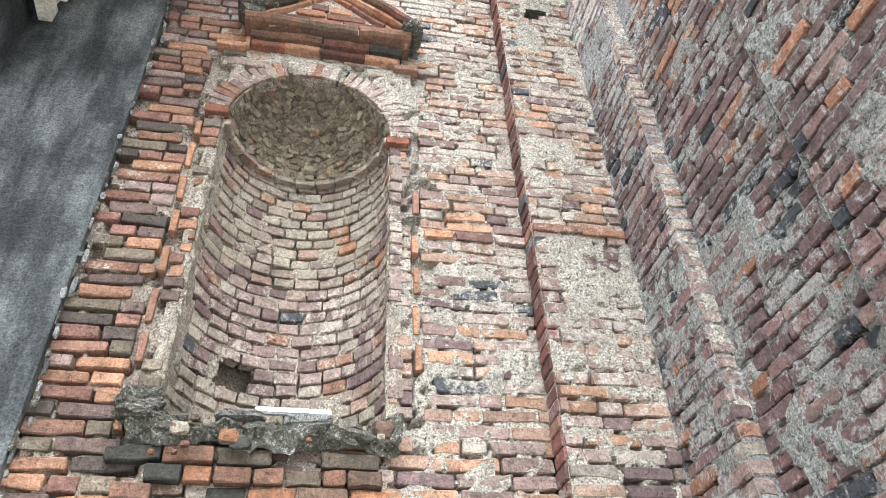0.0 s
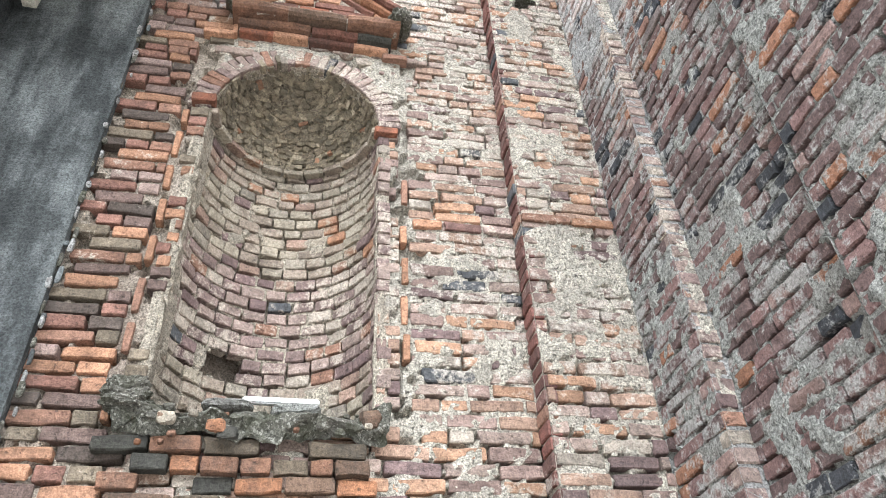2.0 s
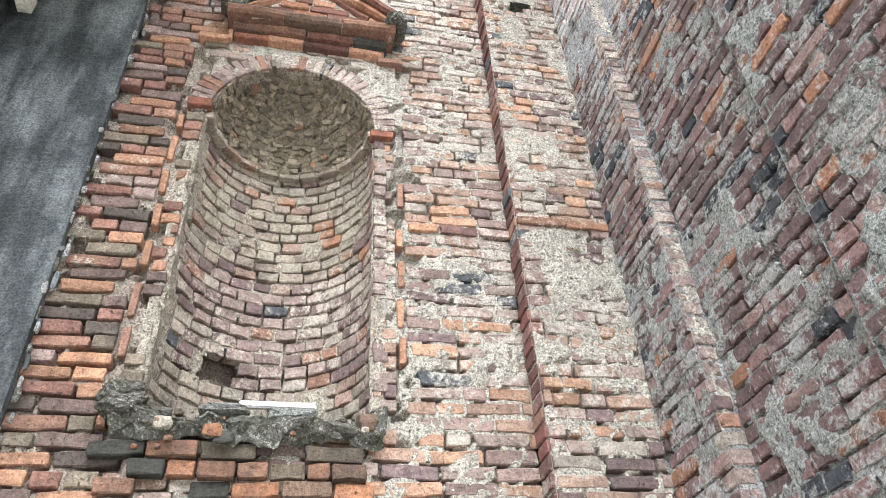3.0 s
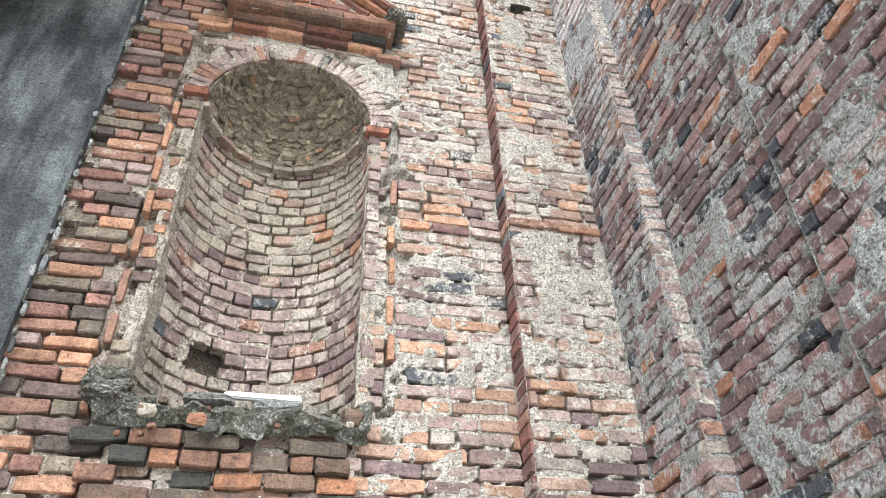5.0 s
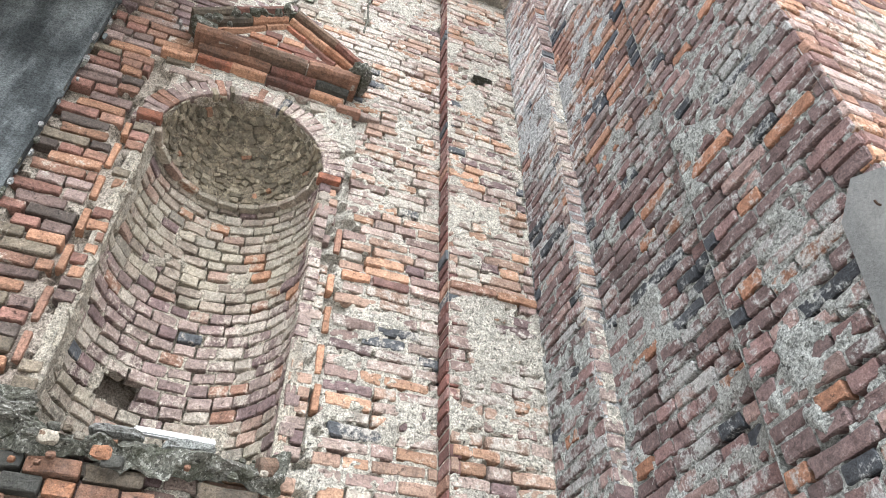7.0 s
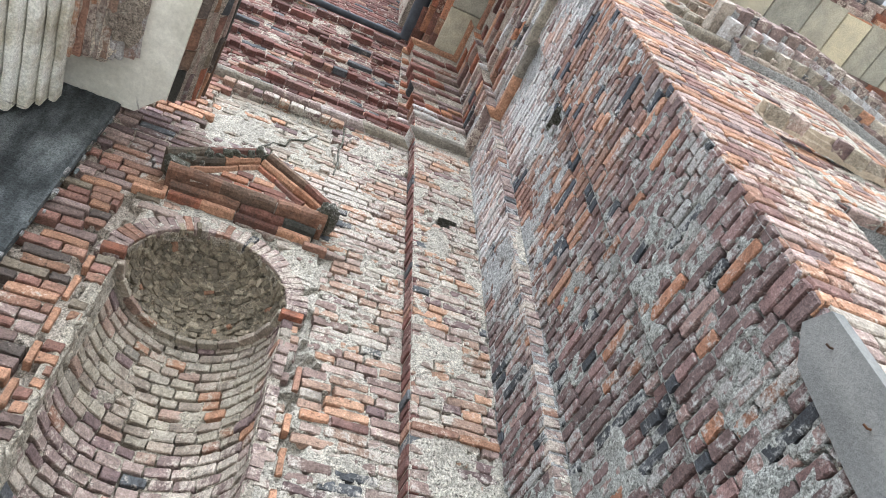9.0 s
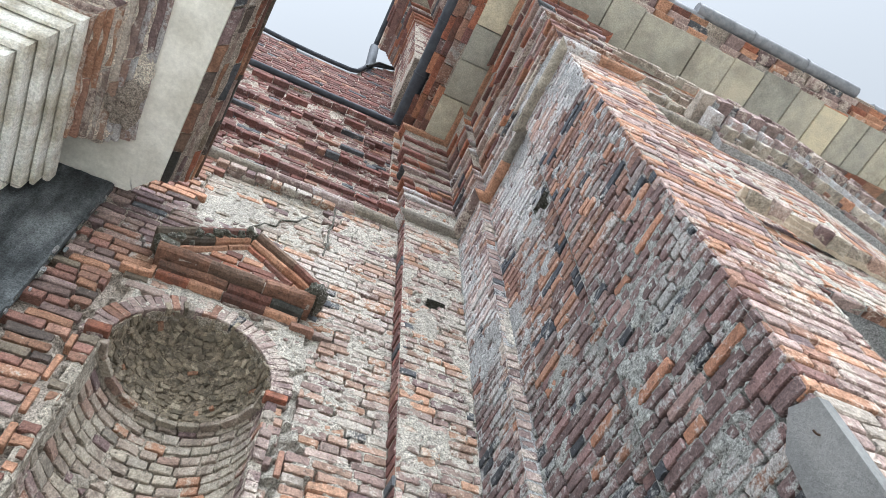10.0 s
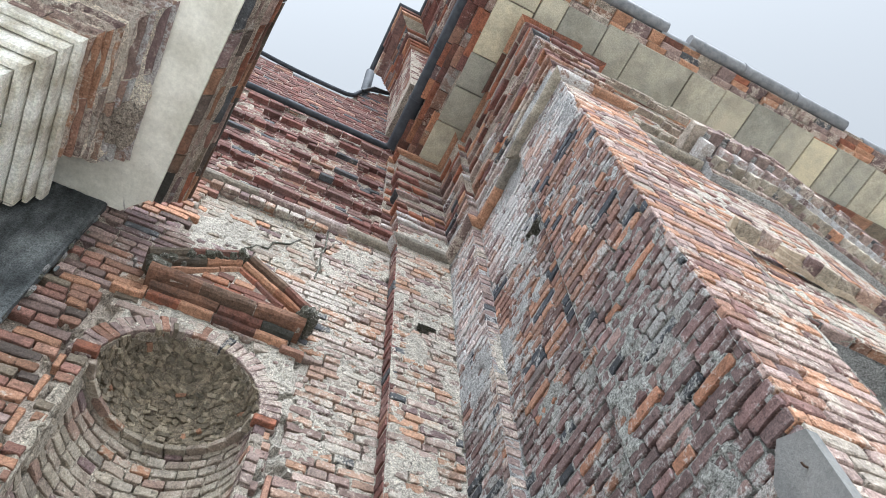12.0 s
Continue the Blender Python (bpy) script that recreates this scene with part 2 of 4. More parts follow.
zinc = plain_material("weathered_zinc", (0.12, 0.125, 0.135), (0.23, 0.235, 0.245), 0.6, 0.2)
zinc_dark = plain_material("dark_painted_metal", (0.03, 0.034, 0.042), (0.06, 0.065, 0.075), 0.7, 0.2)
rubber = plain_material("black_cable", (0.02, 0.02, 0.02), (0.035, 0.035, 0.035), 0.6)
iron = plain_material("rusty_iron", (0.06, 0.04, 0.03), (0.12, 0.06, 0.035), 0.8, 0.4)
earth = plaster_material("pale_paving", (0.56, 0.54, 0.5), (0.62, 0.6, 0.55), (0.46, 0.44, 0.41), 0.5)


# ---- building blocks ----
rng = random.Random(7)


def mesh_of(name, verts, faces, material):
    me = bpy.data.meshes.new(name)
    me.from_pydata([tuple(v) for v in verts], [], faces)
    me.materials.append(material)
    me.update()
    return me


def part(name, me, parent=None, label="", kind=""):
    ob = new(name, me)
    if parent:
        ob.parent = parent
    return tagged(ob, label=label, kind=kind)


def brick_shape(w, h, seed):
    """Verts and faces of one worn brick, its face at y = 0 and its body behind it (+y)."""
    g = random.Random(seed)
    rim = []
    for x, z in ((-1, -0.72), (-0.93, -1), (0.05, -1), (0.93, -1), (1, -0.7), (1, 0.74), (0.92, 1), (-0.1, 1), (-0.94, 1), (-1, 0.7)):
        worn = g.random() * (0.2 if g.random() < 0.75 else 0.7)
        rim.append((x * w / 2 * (1 - worn * 0.16), z * h / 2 * (1 - worn * 0.55)))
    verts = [(x, 0.07, z) for x, z in rim]
    verts += [(x, 0.005 + g.uniform(-0.003, 0.004), z) for x, z in rim]
    verts += [(x - math.copysign(min(abs(x), g.uniform(0.002, 0.006)), x), g.uniform(-0.002, 0.002), z * (1 - g.uniform(0.003, 0.007) / (h / 2))) for x, z in rim]
    verts.append((g.uniform(-0.25, 0.25) * w, g.uniform(-0.004, 0.003), g.uniform(-0.2, 0.2) * h))
    faces = []
    for r in (0, 10):
        faces += [(r + i, r + (i + 1) % 10, r + 10 + (i + 1) % 10, r + 10 + i) for i in range(10)]
    faces += [(20 + i, 20 + (i + 1) % 10, 30) for i in range(10)]
    return np.array(verts), faces


STRETCH = [brick_shape(0.258, 0.061, s) for s in range(8)]
HEAD = [brick_shape(0.122, 0.061, 50 + s) for s in range(8)]
SHARED = {}


class Bricks:
    """Gathers the bricks of one wall: the nearest become objects, the rest one mesh."""

    def __init__(self, tone, most=280):
        self.tone, self.most, self.rows = tone, most, []

    def lay(self, place, u, n, v, w, h, nearness=0.0):
        """One brick at place (the middle of its face): u along, n outwards, v up."""
        head = w < 0.19
        kind = rng.randrange(8)
        sx, sz = w / (0.122 if head else 0.258), h / 0.061
        u, n, v = (Vector(a).normalized() for a in (u, n, v))
        tilt = Matrix.Rotation(rng.gauss(0, 0.017), 3, n)
        u, v = tilt @ u, tilt @ v
        m = Matrix((u * sx, -n, v * sz)).transposed().to_4x4()
        m.translation = place
        self.rows.append((nearness, head, kind, m))

    def build(self, parent, name="brick"):
        single, joined = PAIRS[self.tone]
        order = sorted(range(len(self.rows)), key=lambda i: self.rows[i][0])
        verts, faces, count = [], [], 0
        for rank, i in enumerate(order):
            _, head, kind, m = self.rows[i]
            shape = (HEAD if head else STRETCH)[kind]
            if rank < self.most:
                key = (head, kind, self.tone)
                if key not in SHARED:
                    SHARED[key] = mesh_of("brick", shape[0], shape[1], single)
                ob = new(name, SHARED[key])
                ob.parent, ob.matrix_basis = parent, m
            else:
                a = np.array(m)
                verts.append(shape[0] @ a[:3, :3].T + a[:3, 3])
                faces += [tuple(c + count for c in f) for f in shape[1]]
                count += len(shape[0])
        if verts:
            part("brickwork", mesh_of("brickwork", np.concatenate(verts), faces, joined), parent, kind="stuff")


COURSE = 0.0815


def wallwork(bricks, origin, u, n, width, z0, z1, skip=None, near=None, proud=0.001, sink=0.004, heads=0.42, seed=0, bare=None, clip=None):
    """Courses of brick on an upright plane: origin at its left foot, u along it, n outwards."""
    u, n, o = Vector(u), Vector(n), Vector(origin)
    g = random.Random(seed)
    for j in range(int((z1 - z0) / COURSE)):
        z, at = z0 + (j + 0.5) * COURSE, -g.random() * 0.27
        while at < width:
            step = 0.14 if g.random() < heads else 0.28
            step *= g.uniform(0.92, 1.06)
            a, b = max(at, 0.0), min(at + step, width)
            at += step
            if clip:
                a, b = clip(a, b, z)
            if b - a < 0.04:
                continue
            mid = (a + b) / 2
            if skip and skip(mid, z, (b - a) / 2):
                continue
            p = o + u * mid
            p.z = z + 0.014 * noise.noise((p.x * 1.7, p.y * 1.7, z)) + g.uniform(-0.004, 0.004)
            out = proud + sink * 1.9 * noise.noise((p.x * 1.4 + 5, p.y * 1.4, z * 1.3)) + g.uniform(-0.004, 0.005)
            if out < -0.008 or (bare and g.random() < bare(p)):
                continue
            bricks.lay(p + n * out, u, n, (0, 0, 1), b - a - g.uniform(0.004, 0.014), 0.074 * g.uniform(0.84, 1.07), near(p) if near else p.z)


class Zones:
    """Shares the bricks of a wall among sets, one above the other, with a ragged line between. stops: (top, set)."""

    def __init__(self, *stops):
        self.stops = stops

    def lay(self, p, u, n, v, w, h, near):
        z = p.z + 0.7 * noise.noise(Vector(p) * 0.9) + 0.35 * noise.noise(Vector(p) * 3.1)
        for top, bricks in self.stops:
            if z < top:
                return bricks.lay(p, u, n, v, w, h, near)

    def build(self, parent):
        for _, bricks in self.stops:
            bricks.build(parent)


def smeared(p, bias):
    """How far the mortar stands out: deep in open joints, over the bricks where it was smeared on thick."""
    m = noise.noise(p * 1.9) + 0.7 * noise.noise(p * 5.3) + 0.5 * noise.noise(p * 15) + bias
    f = min(max((m + 0.1) / 0.5, 0.0), 1.0)
    flush = bias > -0.5
    open_joint = min(max((noise.noise(p * 7.3 + Vector((3, 1, 7))) + 0.6 * noise.noise(p * 21) + (-0.06 if flush else 0.06)) / 0.16, 0.0), 1.0) * (1 - f)
    return (-0.004 if flush else -0.013) - 0.05 * open_joint + 0.007 * noise.noise(p * 37) + 0.004 * noise.noise(p * 13) + (0.011 if flush else 0.02) * f * f * (3 - 2 * f)


def backing(name, origin, u, n, width, z0, z1, thick, material, hole=None, step=0.017, relief=None, wash=None, bias=-0.2, above=None):
    """An uneven mortar face with its wall behind it. hole(mid, z) leaves an opening in the face. above: (z, mortar) of the part higher up, or (test, mortar)."""
    u, n, o = Vector(u), Vector(n), Vector(origin)
    nu, nz = max(1, round(width / step)), max(1, round((z1 - z0) / step))
    verts, faces = [], []
    for j in range(nz + 1):
        for i in range(nu + 1):
            p = o + u * (width * i / nu)
            p.z = z0 + (z1 - z0) * j / nz
            edge = i in (0, nu)
            d = smeared(p, (wash(p) if wash else bias))
            d -= relief(p) if relief else 0
            verts.append(p + n * (min(d, -0.004) if edge else d))
    for j in range(nz):
        for i in range(nu):
            if hole and hole(width * (i + 0.5) / nu, z0 + (z1 - z0) * (j + 0.5) / nz):
                continue
            a = j * (nu + 1) + i
            faces.append((a, a + 1, a + nu + 2, a + nu + 1))
    k = len(verts)
    for i in (0, 1):
        for z in (z0, z1):
            p = o + u * (width * i)
            p.z = z
            verts += [p, p - n * thick]
    faces += [(k, k + 1, k + 3, k + 2), (k + 4, k + 6, k + 7, k + 5), (k + 2, k + 3, k + 7, k + 6), (k, k + 4, k + 5, k + 1), (k + 1, k + 5, k + 7, k + 3)]
    me = mesh_of(name, verts, faces, material)
    if above:
        me.materials.append(above[1])
        for f in me.polygons:
            c = f.center
            rag = 0.5 * noise.noise(c * 1.1) + 0.2 * noise.noise(c * 4)
            if above[0](c, rag) if callable(above[0]) else c.z + rag > above[0]:
                f.material_index = 1
    return me


def pocket(name, corner, u, n, v, w, h, deep, material, parent):
    """The five inner faces of a hole in a wall."""
    c, u, n, v = (Vector(a) for a in (corner, u, n, v))
    pts = [c, c + u * w, c + u * w + v * h, c + v * h]
    verts = [p + n * 0.004 for p in pts] + [p - n * deep for p in pts]
    faces = [(i, (i + 1) % 4, 4 + (i + 1) % 4, 4 + i) for i in range(4)] + [(4, 5, 6, 7)]
    return part(name, mesh_of(name, verts, faces, material), parent)


def offset_path(path, out):
    """The path moved to its right by out, with mitred corners."""
    pts = [Vector(p) for p in path]
    made = []
    for i, p in enumerate(pts):
        dirs = []
        if i:
            dirs.append((p - pts[i - 1]).normalized())
        if i + 1 < len(pts):
            dirs.append((pts[i + 1] - p).normalized())
        norms = [Vector((d.y, -d.x)) for d in dirs]
        m = sum(norms, Vector((0, 0)))
        m = m / m.dot(norms[0])
        made.append(p + m * out)
    return made


def sweep(name, path, profile, material, rough=0.0, step=0.12):
    """A moulding along a plan path (its right side is outside). profile: (out, z) from below upwards."""
    rails = [offset_path(path, o) for o, _ in profile]
    stations = []
    for i in range(len(path) - 1):
        n = max(1, round((Vector(path[i + 1]) - Vector(path[i])).length / step))
        stations += [(i, k / n) for k in range(n)]
    stations.append((len(path) - 2, 1.0))
    verts, faces, m = [], [], len(profile)
    for i, f in stations:
        for r, (o, z) in enumerate(profile):
            p = rails[r][i].lerp(rails[r][i + 1], f)
            q = Vector((p.x, p.y, z))
            if rough:
                q += noise.noise_vector(q * 7) * rough
            verts.append(q)
    for s in range(len(stations) - 1):
        for r in range(m - 1):
            a = s * m + r
            faces.append((a, a + m, a + m + 1, a + 1))
    faces += [tuple(range(m)), tuple(range(len(verts) - 1, len(verts) - m - 1, -1))]
    return mesh_of(name, verts, faces, material)


def moulded_run(parent, path, profile, tones, unit, rough=0.004, gap=0.006, seed=0, name="moulded_brick", gone=0.0):
    """Moulded bricks or stones laid end to end along a plan path, each an object. profile: (out, z) from below upwards."""
    g = random.Random(seed)
    rails = [offset_path(path, o) for o, _ in profile]
    m = len(profile)
    for i in range(len(path) - 1):
        size = (Vector(path[i + 1]) - Vector(path[i])).length
        n = max(1, round(size / unit))
        cuts = [0.0] + [(k + g.uniform(-0.2, 0.2)) / n for k in range(1, n)] + [1.0]
        for k in range(n):
            if g.random() < gone:
                continue
            f0, f1 = cuts[k] + (gap / size if k else 0), cuts[k + 1]
            shift = Vector((g.uniform(-1, 1), g.uniform(-1, 1), g.uniform(-1, 1))) * rough * 0.6
            verts, faces, count = [], [], 5
            for q in range(count):
                f = f0 + (f1 - f0) * q / (count - 1)
                for r, (o, z) in enumerate(profile):
                    p = rails[r][i].lerp(rails[r][i + 1], f)
                    v = Vector((p.x, p.y, z))
                    verts.append(v + shift + noise.noise_vector(v * 9) * rough + noise.noise_vector(v * 31) * rough * 0.6)
            for q in range(count - 1):
                for r in range(m):
                    r2 = (r + 1) % m
                    faces.append((q * m + r, (q + 1) * m + r, (q + 1) * m + r2, q * m + r2))
            faces += [tuple(range(m)), tuple(range(len(verts) - 1, len(verts) - m - 1, -1))]
            part(name, mesh_of(name, verts, faces, PAIRS[tones[g.randrange(len(tones))]][0]), parent)


def course_row(bricks, path, out, z, h=0.06, unit=0.13, gone=0.0, depth_jitter=0.008, seed=0, keep=None):
    """A row of bricks along a plan path, standing out from it."""
    g = random.Random(seed)
    line = offset_path(path, out)
    for i in range(len(line) - 1):
        d = line[i + 1] - line[i]
        size = d.length
        if size < 0.03 or d.dot(Vector(path[i + 1]) - Vector(path[i])) <= 0:
            continue
        d.normalize()
        n = Vector((d.y, -d.x, 0))
        count = max(1, round(size / unit))
        cuts = [0.0] + [size * (k + g.uniform(-0.17, 0.17)) / count for k in range(1, count)] + [size]
        for k in range(count):
            if g.random() < gone:
                continue
            p = line[i] + d * ((cuts[k] + cuts[k + 1]) / 2)
            q = Vector((p.x, p.y, z + h / 2 + g.uniform(-0.004, 0.004))) + n * g.uniform(-depth_jitter, depth_jitter)
            if keep and not keep(q):
                continue
            bricks.lay(q, (d.x, d.y, 0), n, (0, 0, 1), cuts[k + 1] - cuts[k] - 0.008, h, q.z * 10)


def slab(name, x0, x1, y0, y1, z0, z1, material, rough=0.004, seed=0):
    """A stone block with softened, uneven edges."""
    g = random.Random(seed)
    bm = bmesh.new()
    bmesh.ops.create_cube(bm, size=1)
    for v in bm.verts:
        v.co = Vector(((x0 + x1) / 2 + v.co.x * (x1 - x0), (y0 + y1) / 2 + v.co.y * (y1 - y0), (z0 + z1) / 2 + v.co.z * (z1 - z0)))
        v.co += Vector((g.uniform(-rough, rough), g.uniform(-rough, rough), g.uniform(-rough, rough) * 0.5))
    bmesh.ops.bevel(bm, geom=bm.edges[:], offset=min(0.008, (z1 - z0) * 0.2), segments=2, affect="EDGES")
    me = bpy.data.meshes.new(name)
    bm.to_mesh(me)
    bm.free()
    me.materials.append(material)
    return me


def tube(name, points, radius, material, sides=12):
    cu = bpy.data.curves.new(name, "CURVE")
    cu.dimensions, cu.bevel_depth, cu.bevel_resolution, cu.use_fill_caps = "3D", radius, 3, True
    sp = cu.splines.new("POLY")
    sp.points.add(len(points) - 1)
    for p, q in zip(sp.points, points):
        p.co = (*q, 1)
    ob = bpy.data.objects.new(name, cu)
    me = bpy.data.meshes.new_from_object(ob)
    me.name = name
    bpy.data.objects.remove(ob)
    me.materials.clear()
    me.materials.append(material)
    for f in me.polygons:
        f.use_smooth = True
    return me


# ---- plan ----
YA, YP = 3.2, 3.05            # north wall, its pilaster
XP, XI, XO = 1.80, 1.90, 1.85  # east wall: pilaster, inner face, outer block
YB, YE, YF, YG = 2.56, 1.71, 0.92, 1.10  # pilaster's end, block's edge, block's front, front wall
XL, XG = 1.22, 2.55           # pilaster's edge, block's far edge
NX, NR, NZ0, NZ1 = -0.125, 0.525, 3.12, 5.16  # niche: middle, radius, foot, springing

# ---- ground ----
ground = part("ground", mesh_of("ground", [(-300, -300, 0), (300, -300, 0), (300, 300, 0), (-300, 300, 0)], [(0, 1, 2, 3)], earth))
tagged(ground, "pale trodden gravel ground before the walls", "ground", kind="structure")

# ---- north wall ----
def in_niche(x, z, grow=0.0):
    r = NR + grow
    if z < NZ0 - grow:
        return False
    return abs(x - NX) < r if z < NZ1 else (x - NX) ** 2 + (z - NZ1) ** 2 < r * r


def in_panel(x, z):
    return -0.62 < x < 0.52 and 6.95 < z < 7.86


WEST = -1.95


def north_wash(p):
    """Where mortar lies thick on the north wall."""
    if p.z > 8.05:
        return -0.3
    if in_panel(p.x, p.z):
        return 0.02
    if p.x < -0.68:
        return -0.55
    if p.x > 0.57 and 3.3 < p.z < 4.3:
        return -0.06 - 0.25 * max(0.0, (3.75 - p.z) * 2)
    if -0.77 < p.x < 0.54 and 5.5 < p.z < 5.86:
        return 0.3
    return (-0.22 if p.z > 5.9 else -0.28) if p.z > 3.3 else -0.4


wall_north = part("wall_north", backing("wall_north", (WEST, YA, 0), (1, 0, 0), (0, -1, 0), XL - WEST, 0.0, 10.75, 0.9, mortar_light,
                                        hole=lambda a, z: in_niche(a + WEST, z, 0.03),
                                        relief=lambda p: 0.035 if in_panel(p.x, p.z) else 0.0, wash=north_wash,
                                        above=(lambda c, rag: c.x + rag * 0.2 < -0.64 or c.z + rag > 8.1, mortar_warm)))
tagged(wall_north, "weathered red brick church wall with smeared lime mortar", "wall", kind="structure")
low = Bricks("warm", 290)
left = Bricks("ruddy", 200)
high = Bricks("deep", 60)
panel = Bricks("pale", 60)
washed = Bricks("washed", 60)
dusky = Bricks("sooty", 60)
foot = Bricks("earthy", 120)


def north_skip(a, z, half):
    x = a + WEST
    if z > NZ1 - 0.02 and in_niche(x, z, 0.15 + half * 0.5):
        return True
    return 5.56 < z < 5.8 and -0.76 < x < 0.52 and rng.random() < 0.5


def north_clip(a, b, z):
    """Bricks end unevenly at the niche's jambs and at the upright strips beside it."""
    cuts = []
    if NZ0 < z < NZ1:
        wear = 0.004 + 0.03 * noise.noise((z * 14, 1, 0))
        cuts.append((NX - NR - wear, NX + NR + wear))
    if 3.0 < z < 5.84:
        cuts += [(0.53, 0.578), (-0.81, -0.762)]
    for x0, x1 in cuts:
        x0, x1 = x0 - WEST, x1 - WEST
        if x0 <= a and b <= x1:
            return a, a
        if a < x1 and b > x0:
            a, b = (a, x0) if x0 - a > b - x1 else (x1, b)
    return a, b


class Split:
    """Sends each brick of the north wall to the stretch it belongs to."""

    def lay(self, p, u, n, v, w, h, near):
        if p.x < -1.17 and p.z < 6.75:
            return
        if in_panel(p.x, p.z):
            panel.lay(p + Vector((0, 0.035, 0)), u, n, v, w, h, near)
        elif p.z > 8.1:
            high.lay(p, u, n, v, w, h, near)
        elif 6.2 < p.z < 6.98 and p.x < -0.12 + 0.3 * noise.noise((p.x, 0, p.z * 3)):
            dusky.lay(p, u, n, v, w, h, near)
        elif p.x > 0.6 and 3.25 < p.z < 4.3 + 0.1 * noise.noise((p.x * 3, 0, 0)):
            washed.lay(p, u, n, v, w, h, near)
        elif p.z > 5.9 and p.x > -0.1 + 0.3 * noise.noise((p.x * 2, 0, p.z * 2)):
            washed.lay(p, u, n, v, w, h, near)
        elif p.x > -0.6 and p.z < 3.3 + 0.15 * noise.noise((p.x * 2, 0, 0)):
            foot.lay(p, u, n, v, w, h, abs(p.z - 4))
        elif p.x < -0.66:
            left.lay(p - Vector((0, 0.008, 0)), u, n, v, w, h, abs(p.z - 4))
        else:
            low.lay(p, u, n, v, w, h, abs(p.z - 4))


wallwork(Split(), (WEST, YA, 0), (1, 0, 0), (0, -1, 0), XL - WEST, 0.0, 10.65, skip=north_skip, seed=3, clip=north_clip)

# niche: half a drum, a half dome, the ledge between them
verts, faces = [], []
rows, cols = 92, 75
levels = [NZ0 + (NZ1 - NZ0) * j / rows for j in range(rows + 1)]
for z in levels:
    for i in range(cols + 1):
        a = math.pi * i / cols
        for_r = NR - smeared(Vector((NX - NR * math.cos(a), YA + NR * math.sin(a), z)), 0.2 if i < 8 else (0.35 if 40 < i < 54 and z < 3.5 else -0.75))
        verts.append((NX - for_r * math.cos(a), YA + for_r * math.sin(a), z))
for j in range(rows):
    for i in range(cols):
        k = j * (cols + 1) + i
        if abs((i - 25.5) / 5.2) ** 3 + abs((levels[j] - 3.61) / 0.1) ** 3 > 1 + 1.1 * noise.noise((i * 0.45, levels[j] * 16, 2)):
            faces.append((k, k + 1, k + cols + 2, k + cols + 1))
niche_wall = part("niche_wall", mesh_of("niche_wall", verts, faces, mortar_drum), wall_north)
verts, faces = [], []
rows, cols = 40, 60
for j in range(rows + 1):
    b = math.pi / 2 * j / rows
    for i in range(cols + 1):
        a = math.pi * i / cols
        d = Vector((-math.cos(a) * math.cos(b), math.sin(a) * math.cos(b), math.sin(b)))
        r = NR + 0.006 + 0.03 * noise.noise(d * 7) + 0.022 * noise.noise(d * 19) + 0.01 * noise.noise(d * 45)
        verts.append(Vector((NX, YA, NZ1)) + d * r)
for j in range(rows):
    for i in range(cols):
        k = j * (cols + 1) + i
        faces.append((k, k + 1, k + cols + 2, k + cols + 1))
niche_dome = part("niche_dome", mesh_of("niche_dome", verts, faces, mortar_dome), wall_north, "rough brown rubble half dome of the niche")
drum = Bricks("pale", 200)
mauve = Bricks("mauve", 200)
g = random.Random(5)
for j in range(int((NZ1 - NZ0) / COURSE)):
    z, a = NZ0 + (j + 0.5) * COURSE, g.random() * 0.2
    while a < math.pi - 0.08:
        step = 0.14 * g.uniform(0.75, 1.15) / NR
        mid = min(a + step / 2, math.pi - 0.09)
        n = Vector((math.cos(mid), -math.sin(mid), 0))
        at = Vector((NX, YA, z + g.uniform(-0.004, 0.004))) - n * NR
        a += step
        deg = math.degrees(mid) - 90
        if -44 < deg < -17 and 3.51 < z < 3.71:
            continue
        out = 0.001 + 0.006 * noise.noise(at * 2.2) + g.uniform(-0.004, 0.004)
        if deg < -66 and g.random() < 0.3:
            continue
        (mauve if deg > 72 or 3.5 < z < 4.25 + 0.12 * noise.noise(at * 3) else drum).lay(at + n * out, (math.sin(mid), math.cos(mid), 0), n, (0, 0, 1), step * NR - g.uniform(0.003, 0.009), 0.074 * g.uniform(0.86, 1.07), -z)
out = Vector((math.cos(math.radians(60)), -math.sin(math.radians(60)), 0))
along = Vector((math.sin(math.radians(60)), math.cos(math.radians(60)), 0))
pocket("putlog_hole", Vector((NX, YA, 3.5)) - out * (NR + 0.014) - along * 0.17, along, out, (0, 0, 1), 0.34, 0.28, 0.13, mortar_warm, niche_wall)
drum.build(niche_wall)
mauve.build(niche_wall)
rubble = Bricks("dome", 200)
for k in range(640):
    a, e = g.uniform(0.05, math.pi - 0.05), math.asin(g.uniform(0.03, 0.97))
    d = Vector((-math.cos(a) * math.cos(e), math.sin(a) * math.cos(e), math.sin(e)))
    side = d.cross(Vector((0, 0, 1))).normalized()
    up = side.cross(d)
    turn = Matrix.Rotation(g.uniform(-0.5, 0.5), 3, d)
    rubble.lay(Vector((NX, YA, NZ1)) + d * (NR - g.uniform(-0.012, 0.02)), turn @ side, -d, turn @ up, g.uniform(0.03, 0.085), g.uniform(0.025, 0.05), k)
rubble.build(niche_dome, "stone")
ring = Bricks("pale", 60)
